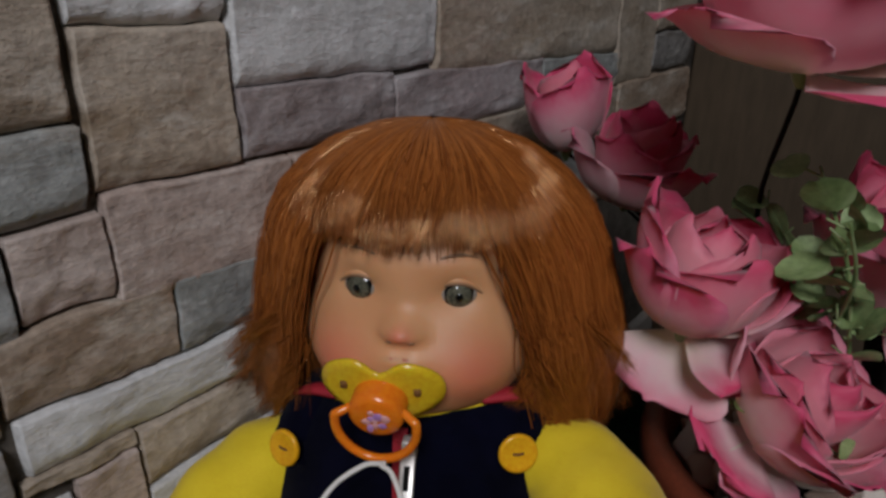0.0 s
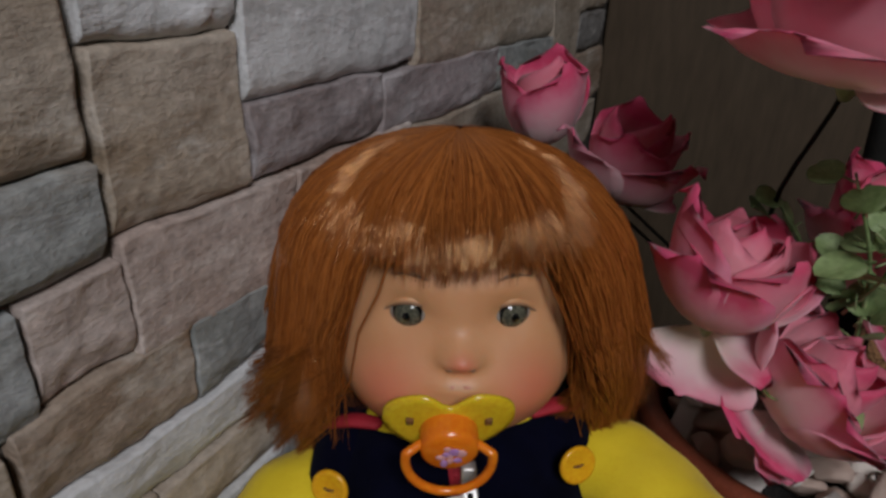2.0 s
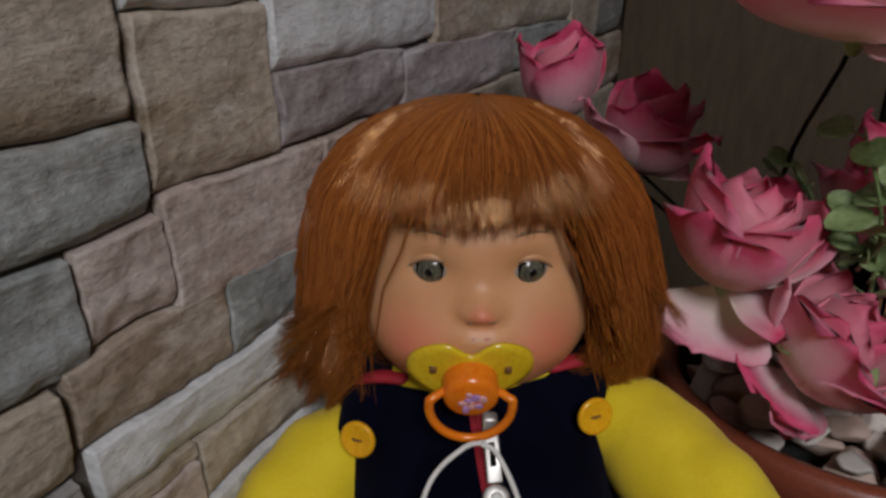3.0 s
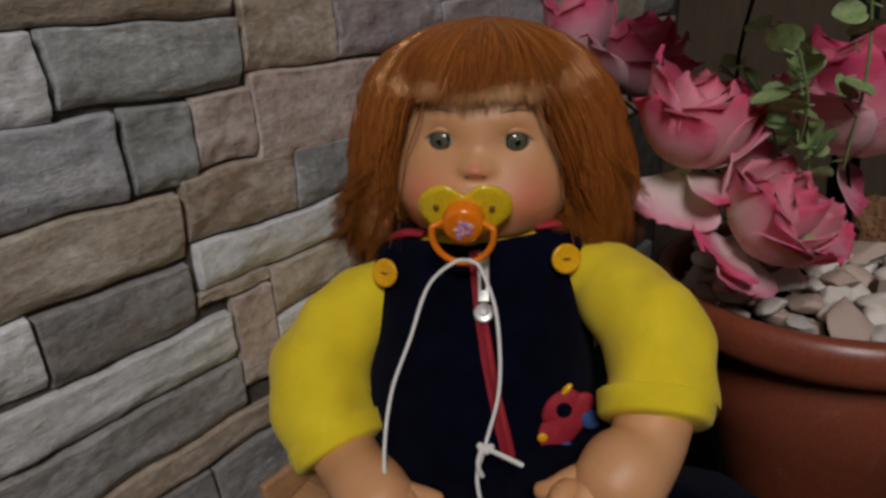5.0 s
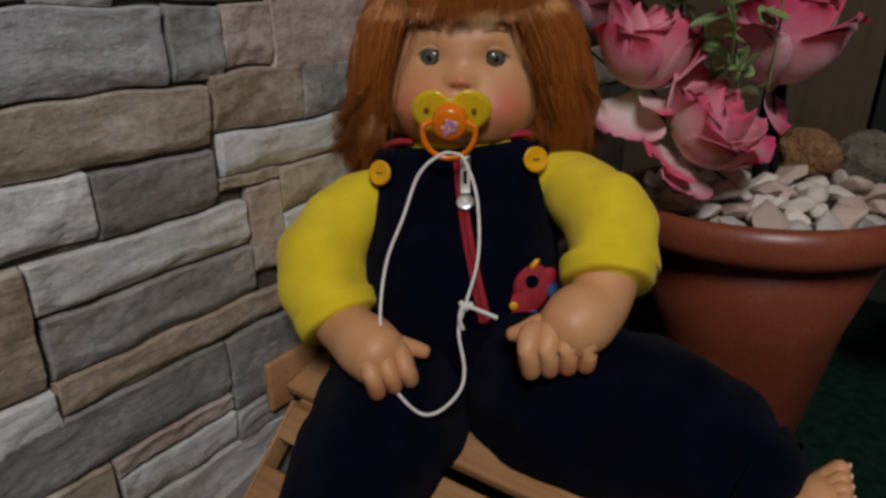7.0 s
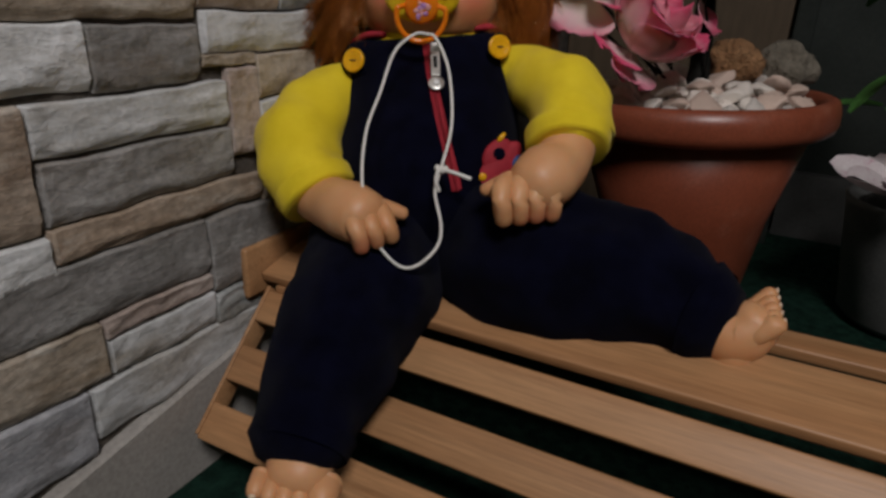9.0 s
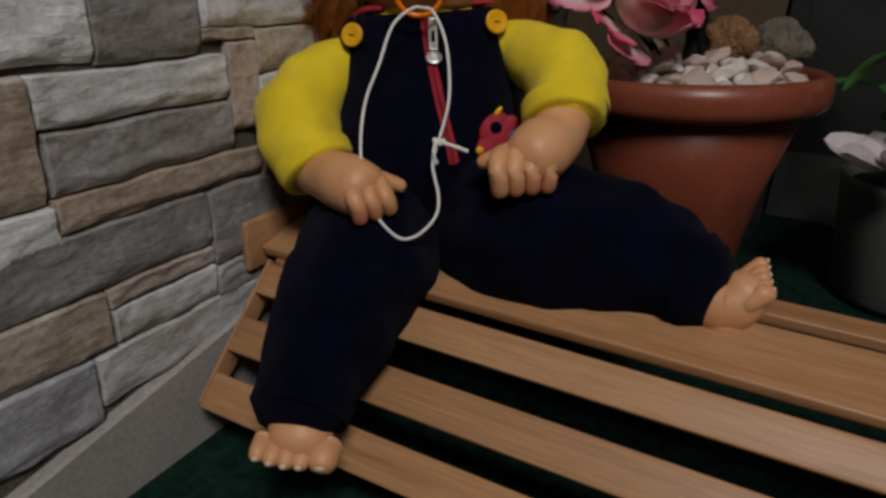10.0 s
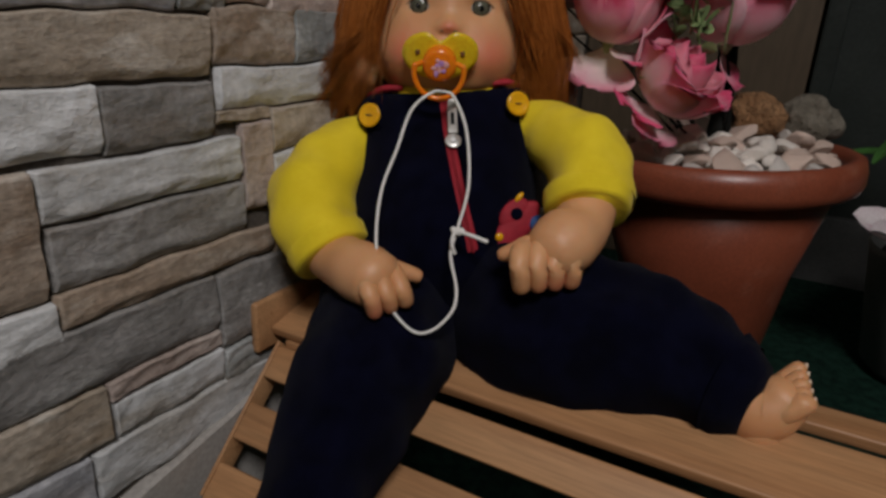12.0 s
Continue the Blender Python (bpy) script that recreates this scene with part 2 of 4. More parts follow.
SKIN, HAIR = skin_material(), hair_material()
PETAL = petal_material("pink_edged_cream_petal", ((0.26, (0.90, 0.82, 0.72)), (0.50, (0.94, 0.68, 0.70)), (0.80, (0.92, 0.36, 0.48)), (0.98, (0.84, 0.10, 0.24))))
PETAL_DEEP = petal_material("coral_pink_petal", ((0.12, (0.95, 0.78, 0.73)), (0.46, (0.94, 0.54, 0.58)), (0.82, (0.91, 0.30, 0.40)), (1.0, (0.82, 0.11, 0.23))))


# ---- mesh tools ----
def finish(bm, name, smooth=True):
    me = bpy.data.meshes.new(name)
    bmesh.ops.recalc_face_normals(bm, faces=bm.faces)
    bm.to_mesh(me)
    bm.free()
    if smooth:
        me.shade_smooth()
    return me


def part(name, bm, material, parent=None, label="", smooth=True):
    """Links a bmesh (or a mesh) as one object under a thing or a part."""
    me = finish(bm, name, smooth) if isinstance(bm, bmesh.types.BMesh) else bm
    if material is not None and not me.materials:
        me.materials.append(material)
    ob = new(name, me)
    ob.parent = parent
    return tagged(ob, label)


def thing(name, label, category, at=(0, 0, 0), turn=0.0, group="", kind=""):
    ob = new(name)
    ob.matrix_world = pose(*at, 0, 0, turn)
    ob.empty_display_size = 0.02
    return tagged(ob, label, category, group, kind)


def box(bm, lo, hi, bevel=0.0, m=None, segments=2):
    r = bmesh.ops.create_cube(bm, size=1)
    v = r["verts"]
    for q in v:
        q.co = Vector([lo[i] + (q.co[i] + 0.5) * (hi[i] - lo[i]) for i in range(3)])
    if bevel:
        edges = list({e for q in v for e in q.link_edges})
        b = bmesh.ops.bevel(bm, geom=edges, offset=bevel, segments=segments, affect="EDGES", profile=0.6)
        v = list({q for f in b["faces"] for q in f.verts} | {q for q in v if q.is_valid})
    if m is not None:
        bmesh.ops.transform(bm, matrix=m, verts=v)
    return v


def spline(pts, n):
    """Catmull-Rom through rows of numbers."""
    P = np.array(pts, float)
    P = np.vstack([2 * P[0] - P[1], P, 2 * P[-1] - P[-2]])
    out = []
    k = len(P) - 3
    for s in np.linspace(0, k - 1e-6, n):
        i = int(s)
        t = s - i
        a, b, c, d = P[i:i + 4]
        out.append(0.5 * (2 * b + (c - a) * t + (2 * a - 5 * b + 4 * c - d) * t * t + (3 * b - a - 3 * c + d) * t ** 3))
    return np.array(out)


def tube(bm, pts, n=16, seg=14, mat=0, wrinkle=0.0, freq=60.0, caps=True, flat=1.0):
    """A tube along rows of x, y, z, radius."""
    S = spline(pts, n)
    rings = []
    up = Vector((0.13, 0.2, 1)).normalized()
    for i in range(n):
        c = Vector(S[i, :3])
        d = (Vector(S[min(i + 1, n - 1), :3]) - Vector(S[max(i - 1, 0), :3])).normalized()
        x = d.cross(up)
        x = x.normalized() if x.length > 1e-3 else Vector((1, 0, 0))
        y = x.cross(d).normalized()
        ring = []
        for k in range(seg):
            a = 2 * math.pi * k / seg
            r = S[i, 3]
            o = x * math.cos(a) + y * math.sin(a) * flat
            if wrinkle:
                r += wrinkle * noise.noise((c + o * r) * freq)
            ring.append(bm.verts.new(c + o * r))
        rings.append(ring)
    for i in range(n - 1):
        for k in range(seg):
            f = bm.faces.new((rings[i][k], rings[i][(k + 1) % seg], rings[i + 1][(k + 1) % seg], rings[i + 1][k]))
            f.material_index = mat
    if caps:
        for ring, s, sg in ((rings[0], S[0], -1), (rings[-1], S[-1], 1)):
            d = (Vector(S[1, :3]) - Vector(S[0, :3])).normalized() if sg < 0 else (Vector(S[-1, :3]) - Vector(S[-2, :3])).normalized()
            t = bm.verts.new(Vector(s[:3]) + d * sg * s[3] * 0.55)
            mid = []
            for q in ring:
                mid.append(bm.verts.new(Vector(s[:3]) + (q.co - Vector(s[:3])) * 0.72 + d * sg * s[3] * 0.38))
            for k in range(seg):
                f = bm.faces.new((ring[k], ring[(k + 1) % seg], mid[(k + 1) % seg], mid[k]))
                f.material_index = mat
                f = bm.faces.new((mid[k], mid[(k + 1) % seg], t))
                f.material_index = mat
    return rings


def ball(bm, c, r, mat=0, m=None, u=20, v=14):
    g = bmesh.ops.create_uvsphere(bm, u_segments=u, v_segments=v, radius=1)
    M = Matrix.Translation(c) @ (m or Matrix()) @ Matrix.Diagonal((*r, 1))
    bmesh.ops.transform(bm, matrix=M, verts=g["verts"])
    for f in {f for q in g["verts"] for f in q.link_faces}:
        f.material_index = mat
    return g["verts"]


def lathe(bm, rows, seg=64, c=(0, 0, 0)):
    """Turns rows of radius, height round the vertical."""
    rings = [[bm.verts.new((c[0] + r * math.cos(2 * math.pi * k / seg), c[1] + r * math.sin(2 * math.pi * k / seg), c[2] + z)) for k in range(seg)] for r, z in rows]
    for a, b in zip(rings, rings[1:]):
        for k in range(seg):
            bm.faces.new((a[k], a[(k + 1) % seg], b[(k + 1) % seg], b[k]))
    return rings


# ---- setting ----
FLOOR, WALL_X, BACK_Y = 0.02, -0.245, 0.80


def slab(name, lo, hi, material, label, category):
    bm = bmesh.new()
    box(bm, lo, hi)
    return tagged(part(name, bm, material, smooth=False), label, category, kind="structure")


def carpet():
    bm = bmesh.new()
    bmesh.ops.create_grid(bm, x_segments=120, y_segments=120, size=1)
    for v in bm.verts:
        v.co = Vector((1.08 + v.co.x * 1.33, -0.57 + v.co.y * 1.43, FLOOR + 0.0012 * noise.noise(v.co * 90) + 0.001 * noise.noise(v.co * 31)))
    tagged(part("floor", bm, CARPET), "dark green short-pile carpet on the floor", "floor", kind="structure")


carpet()
# stone-print wallpaper; the flat print is built as raised stones
wall = slab("wall_west", (WALL_X - 0.06, -2.0, FLOOR), (WALL_X, 1.6, 1.0), MORTAR, "wallpaper print of tan, grey and white ledge stones, modelled in relief", "wall")
# unseen plaster walls and ceiling, added to close the room and bounce light
slab("wall_west_upper", (WALL_X - 0.06, -2.0, 1.0), (WALL_X, 1.6, 2.4), PLASTER, "unseen plaster added above the printed stones", "wall")
slab("wall_south", (WALL_X, -2.06, FLOOR), (2.4, -2.0, 2.4), PLASTER, "unseen plaster wall added to close the room", "wall")
slab("wall_east", (2.4, -2.0, FLOOR), (2.46, 1.6, 2.4), PLASTER, "unseen plaster wall added to close the room", "wall")
slab("wall_north", (WALL_X, BACK_Y + 0.06, FLOOR), (2.4, BACK_Y + 0.12, 2.4), DARKBOARD, "greenish wall, its shade put into the dark colour", "wall")
slab("baseboard_north", (0.082, BACK_Y + 0.045, FLOOR), (2.4, BACK_Y + 0.06, 0.115), SKIRTING, "plain dark grey skirting board along the wall", "baseboard")
slab("ceiling", (WALL_X - 0.06, -2.06, 2.4), (2.46, 1.6, 2.46), PLASTER, "unseen pale ceiling added to close the room", "ceiling")


def plinth():
    """A grey plinth whose upper edge climbs gently away along the wall."""
    bm = bmesh.new()
    ys = np.linspace(-0.5, 0.78, 30)
    prof = []
    for y in ys:
        top = 0.078 + 0.20 * np.clip(y, -0.25, 0.12)
        prof.append([bm.verts.new((x, y, z)) for x, z in ((WALL_X, top), (WALL_X + 0.007, top), (WALL_X + 0.009, top - 0.002), (WALL_X + 0.009, FLOOR), (WALL_X, FLOOR))])
    for a, b in zip(prof, prof[1:]):
        for k in range(4):
            bm.faces.new((a[k], a[k + 1], b[k + 1], b[k]))
    bm.faces.new(prof[0])
    bm.faces.new(prof[-1])
    tagged(part("baseboard", bm, PLINTH, smooth=False), "plain grey plinth along the foot of the stone-print wall", "baseboard", kind="structure")


plinth()


def cupboard():
    t = thing("cupboard", "taupe board cupboard standing in the corner behind the plants", "cupboard", (0, 0, 0))
    for x0, x1, y in ((-0.238, 0.050, BACK_Y),):
        bm = bmesh.new()
        box(bm, (x0 - 0.004, y, FLOOR), (x1, y + 0.05, 1.6), 0.003)
        part("door", bm, PANEL, t, smooth=False)
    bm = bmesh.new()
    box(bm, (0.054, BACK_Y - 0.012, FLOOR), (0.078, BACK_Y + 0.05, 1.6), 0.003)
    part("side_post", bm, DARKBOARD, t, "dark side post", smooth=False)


cupboard()


# ---- bench ----
def bench():
    """A small slatted bench: a nearly flat seat and a front that slopes down to the floor."""
    t = thing("slatted_bench", "small varnished beech bench with spaced slats and a sloping front", "bench")
    # slats: y, z of the front edge, y, z of the rear edge, length to the left
    rows = ((0.0492, 0.0612, 0.0665, 0.0790), (0.0775, 0.0905, 0.0955, 0.1080), (0.1075, 0.1210, 0.1240, 0.1370), (0.1278, 0.1467, 0.1745, 0.1582), (0.1850, 0.1600, 0.2050, 0.1615))
    for i, (y0, z0, y1, z1) in enumerate(rows):
        w, a = math.hypot(y1 - y0, z1 - z0), math.atan2(z1 - z0, y1 - y0)
        bm = bmesh.new()
        left = -0.2235 if i < 3 else -0.2335
        box(bm, (left, 0, -0.0075), (0.40, w, 0), 0.0014, Matrix.Translation((0, y0, z0)) @ Matrix.Rotation(a, 4, "X"))
        part("slat", bm, WOOD, t)
    sl = math.atan2(0.137 - 0.0635, 0.124 - 0.0515)
    bm = bmesh.new()
    box(bm, (-0.2262, -0.0010, -0.016), (-0.2238, 0.1060, 0.0003), 0.0006, Matrix.Translation((0, 0.0515, 0.0635)) @ Matrix.Rotation(sl, 4, "X"))
    part("side_board", bm, WOOD, t)
    bm = bmesh.new()
    box(bm, (-0.2405, 0.1155, 0.130), (-0.2345, 0.2080, 0.1670), 0.0022)
    part("end_board", bm, WOOD, t)
    a = math.atan2(0.137 - 0.0635, 0.124 - 0.0515)
    for x in (-0.2215, 0.375):
        if x > 0:
            bm = bmesh.new()
            box(bm, (x, 0.004, -0.018), (x + 0.014, 0.112, -0.0078), 0.001, Matrix.Translation((0, 0.0515, 0.0635)) @ Matrix.Rotation(a, 4, "X"))
            part("sloping_rail", bm, WOOD, t)
        bm = bmesh.new()
        box(bm, (x, 0.128, 0.125), (x + 0.014, 0.206, 0.1390), 0.001)
        part("seat_rail", bm, WOOD, t)
        for y in (0.096, 0.188):
            bm = bmesh.new()
            box(bm, (x - 0.001 + (0.055 if y < 0.1 and x < 0 else 0), y, FLOOR), (x + 0.011 + (0.055 if y < 0.1 and x < 0 else 0), y + 0.014, 0.135 if y > 0.1 else 0.092), 0.001)
            part("leg", bm, WOOD, t)


bench()


# ---- large pot with stones and roses ----
POT = (0.003, 0.374)
POT_LEAN = 0.06


def pot():
    t = thing("flower_pot", "wide round terracotta-coloured plastic pot with a rolled rim", "flower pot", (*POT, FLOOR))
    t.matrix_world = pose(*POT, FLOOR, 0, -math.degrees(POT_LEAN), 0) @ pose(0.22 * POT_LEAN, 0, 0.001)
    bm = bmesh.new()
    lathe(bm, ((0.0, 0.004), (0.038, 0.004), (0.040, 0.010), (0.045, 0.055), (0.047, 0.058), (0.066, 0.150), (0.087, 0.218), (0.082, 0.220), (0.062, 0.150), (0.036, 0.02), (0.0, 0.02)))
    part("body", bm, TERRACOTTA, t)
    bm = bmesh.new()
    lathe(bm, ((0.086, 0.219), (0.097, 0.220), (0.1015, 0.223), (0.1035, 0.228), (0.1035, 0.237), (0.1015, 0.2445), (0.0970, 0.2465), (0.0925, 0.2450), (0.0905, 0.2390), (0.086, 0.219)))
    part("rim", bm, TERRACOTTA, t)
    bm = bmesh.new()
    lathe(bm, ((0.0, 0.230), (0.05, 0.229), (0.088, 0.222)))
    s = part("soil", bm, SOIL, t, "dark soil under the pebbles")


pot()


def pebbles():
    rnd = random.Random(7)
    meshes = []
    for i in range(9):
        bm = bmesh.new()
        bmesh.ops.create_icosphere(bm, subdivisions=3, radius=1)
        off = Vector((i * 7.3, i * 3.1, 0))
        cuts = [(Vector((rnd.uniform(-1, 1), rnd.uniform(-1, 1), rnd.uniform(-0.7, 1))).normalized(), rnd.uniform(0.46, 0.80)) for _ in range(13)]
        for v in bm.verts:
            v.co *= 1 + 0.16 * noise.noise(v.co * 1.3 + off)
            for nrm, d in cuts:
                s = v.co.dot(nrm) - d
                if s > 0:
                    v.co -= nrm * s
            v.co *= 1 + 0.03 * noise.noise(v.co * 5 + off)
        me = finish(bm, "pebble")
        me.materials.append(PEBBLE[(0, 1, 1, 2, 0, 1, 0, 1, 2)[i]])
        meshes.append(me)
    placed = []
    for layer, (count, z0) in enumerate(((44, 0.252), (46, 0.260), (38, 0.266), (12, 0.271))):
        tries = 0
        made = 0
        while made < count and tries < 6000:
            tries += 1
            a, rr = rnd.uniform(0, 2 * math.pi), math.sqrt(rnd.random()) * (0.080, 0.081, 0.076, 0.058)[layer]
            size = rnd.uniform(0.0100, 0.0195)
            x, y = POT[0] + rr * math.cos(a), POT[1] + rr * math.sin(a)
            z = z0 + rnd.uniform(-0.002, 0.003) + 0.006 * (1 - rr / 0.08) + POT_LEAN * (x - POT[0])
            if any((x - q[0]) ** 2 + (y - q[1]) ** 2 + 4.0 * (z - q[2]) ** 2 < (0.76 * (size + q[3])) ** 2 for q in placed):
                continue
            placed.append((x, y, z, size))
            ob = new("pebble", meshes[rnd.randrange(9)])
            ob.matrix_world = pose(x, y, z, rnd.uniform(-34, 34), rnd.uniform(-34, 34), rnd.uniform(0, 360)) @ Matrix.Diagonal((size * rnd.uniform(1.0, 1.35), size, size * rnd.uniform(0.50, 0.74), 1))
            k = ob.data.materials[0].name
            tagged(ob, {"pebble_white": "smooth whitish pebble among others in the pot", "pebble_rosy": "rosy beige pebble among others in the pot", "pebble_grey": "pale grey pebble among others in the pot"}[k], "pebble", "pebbles in the flower pot")
            made += 1


pebbles()


def lump(name, c, r, material, label, category, seed):
    bm = bmesh.new()
    bmesh.ops.create_icosphere(bm, subdivisions=4, radius=1)
    off = Vector((seed, seed * 2.1, 3.3))
    for v in bm.verts:
        d = v.co.normalized()
        k = 1 + 0.28 * noise.noise(d * 1.6 + off) + 0.10 * noise.noise(d * 5 + off) + 0.04 * noise.noise(d * 14 + off)
        v.co = Vector((d.x * r[0], d.y * r[1], d.z * r[2])) * k
    ob = part(name, bm, material)
    ob.location = c
    return tagged(ob, label, category)


ROUGH = surface("dull_rubble", (0.10, 0.085, 0.062), (0.17, 0.15, 0.115), 60, 0.9, 260, 0.9, 0.002)
lump("rough_stone", (0.060, 0.412, 0.288), (0.022, 0.016, 0.020), ROUGH, "rough dull grey-brown stone lying on the pebbles", "stone", 9.0)
lump("bark_chunk", (0.024, 0.402, 0.292), (0.021, 0.016, 0.018), BARK, "rough brown bark chunk lying on the pebbles", "bark", 4.0)


# ---- roses ----
def petal_mesh(Rb, tall, half, open_deg, curl, reach, seed, n=11, k=11, material=None):
    """A cupped petal on an egg round the vertical, tilted open at its foot; uv: across, along."""
    rnd = random.Random(seed)
    om = radians(open_deg)
    V, UV = [], []
    ph = rnd.uniform(0, 9)
    for side in (0, 1):
        for j in range(n):
            v = j / (n - 1)
            w = (0.62 + 0.38 * math.sin(math.pi * min(0.5, 0.75 * v))) * max(0.04, 1 - max(0, (v - 0.62) / 0.39) ** 2.4) ** 0.5
            for i in range(k):
                u = -1 + 2 * i / (k - 1)
                th = radians(6 + reach * v * (1 + 0.03 * v * (1 - abs(u)) ** 1.3))
                az = radians(half) * u * w
                wav = noise.noise(Vector((u * 1.9 + ph, v * 2.4, seed * 0.37))) * 0.8
                r = Rb * math.sin(th) * (1 + 0.10 * u * u * v) + curl * Rb * max(0, v - 0.62) ** 2 * 6 + curl * Rb * max(0, abs(u) - 0.55) ** 2 * v * 2.2 + Rb * 0.11 * v * v * wav - side * 0.0006
                z = Rb * tall * (1 - math.cos(th)) * (1 - 0.10 * u * u * v) - curl * Rb * max(0, v - 0.70) ** 2 * 5 + Rb * 0.08 * v * noise.noise(Vector((u * 2.3, ph, v * 3)))
                x, y = math.sin(az) * r, -math.cos(az) * r
                V.append((x, y * math.cos(om) - z * math.sin(om), z * math.cos(om) + y * math.sin(om) * 0.55))
                UV.append((0.5 + u / 2, v))
    F = []
    N = n * k
    for j in range(n - 1):
        for i in range(k - 1):
            a = j * k + i
            F.append((a, a + 1, a + k + 1, a + k))
            F.append((N + a, N + a + k, N + a + k + 1, N + a + 1))
    rim = [j * k for j in range(n)] + [(n - 1) * k + i for i in range(1, k)] + [j * k + k - 1 for j in range(n - 2, -1, -1)]
    for a, b in zip(rim, rim[1:]):
        F.append((a, b, N + b, N + a))
    me = bpy.data.meshes.new("petal")
    me.from_pydata(V, [], F)
    uv = me.uv_layers.new(name="UVMap")
    idx = np.zeros(len(me.loops), int)
    me.loops.foreach_get("vertex_index", idx)
    uv.data.foreach_set("uv", np.array(UV)[idx].ravel())
    me.shade_smooth()
    me.materials.append(material)
    return me


PETALS = {}


def petal_of(kind, i):
    spec = {"core": (0.26, 2.30, 120, 0, 0.0, 146), "inner": (0.41, 1.62, 84, 0, 0.06, 128), "mid": (0.53, 1.30, 70, 2, 0.14, 116), "outer": (0.74, 1.04, 56, 14, 0.34, 106),
            "cup": (0.58, 1.22, 78, 0, 0.12, 116), "bud": (0.56, 1.50, 76, 0, 0.10, 116), "budcore": (0.40, 2.15, 100, 0, 0.08, 118), "wrap": (0.64, 1.14, 68, 4, 0.22, 110),
            "fallen": (0.90, 0.62, 50, 58, 0.24, 100), "hang": (0.98, 0.66, 46, 112, 0.10, 96)}[kind]
    key = (kind, i % 3)
    if key not in PETALS:
        Rb, tall, half, o, c, reach = spec
        PETALS[key] = petal_mesh(Rb * 0.03, tall, half, o, c, reach, 10 + 7 * (i % 3) + len(kind), material=PETAL_DEEP if kind in ("core", "inner", "mid", "budcore", "cup") else PETAL)
    return PETALS[key]


def rose(parent, at, size, tilt, turn, seed, petals):
    """A cloth rose whose petals are parts of it; petals: kind, azimuth from its front, scale, outward lean."""
    bm = bmesh.new()
    tube(bm, ((0, 0, -0.004, 0.0012), (0, 0, 0, 0.0030), (0, 0, 0.006, 0.0022)), 6, 8)
    r = part("rose", bm, LEAF, parent, "pink and cream cloth rose with curled petals")
    r.matrix_local = pose(*at, 0, 0, turn) @ pose(0, 0, 0, *tilt, 0) @ Matrix.Scale(size / 0.03, 4)
    rnd = random.Random(seed)
    for i, (kind, az, scale, out) in enumerate(petals):
        p = new("petal", petal_of(kind, i + seed))
        p.parent = r
        p.matrix_local = pose(0, 0, rnd.uniform(-0.0006, 0.0006), 0, 0, az) @ pose(0, 0, 0, out, rnd.uniform(-4, 4), 0) @ Matrix.Scale(scale, 4)
    return r


def leaf_mesh(L, W, fold=0.15, n=7, k=5):
    bm = bmesh.new()
    top = []
    for dz in (0.0, -0.0005):
        rows = []
        for j in range(n):
            v = j / (n - 1)
            w = W * math.sqrt(max(0.0, math.sin(math.pi * (0.04 + 0.93 * v))))
            rows.append([bm.verts.new((w * (2 * i / (k - 1) - 1), L * v, abs(2 * i / (k - 1) - 1) * fold * W - 0.25 * L * v * v + dz)) for i in range(k)])
        for a, b in zip(rows, rows[1:]):
            for i in range(k - 1):
                bm.faces.new((a[i], a[i + 1], b[i + 1], b[i]))
        top.append(rows)
    return finish(bm, "leaf")


ROUND_LEAF, LONG_LEAF = leaf_mesh(0.017, 0.0085), leaf_mesh(0.05, 0.010)
ROUND_LEAF.materials.append(LEAF)
LONG_LEAF.materials.append(FERN)


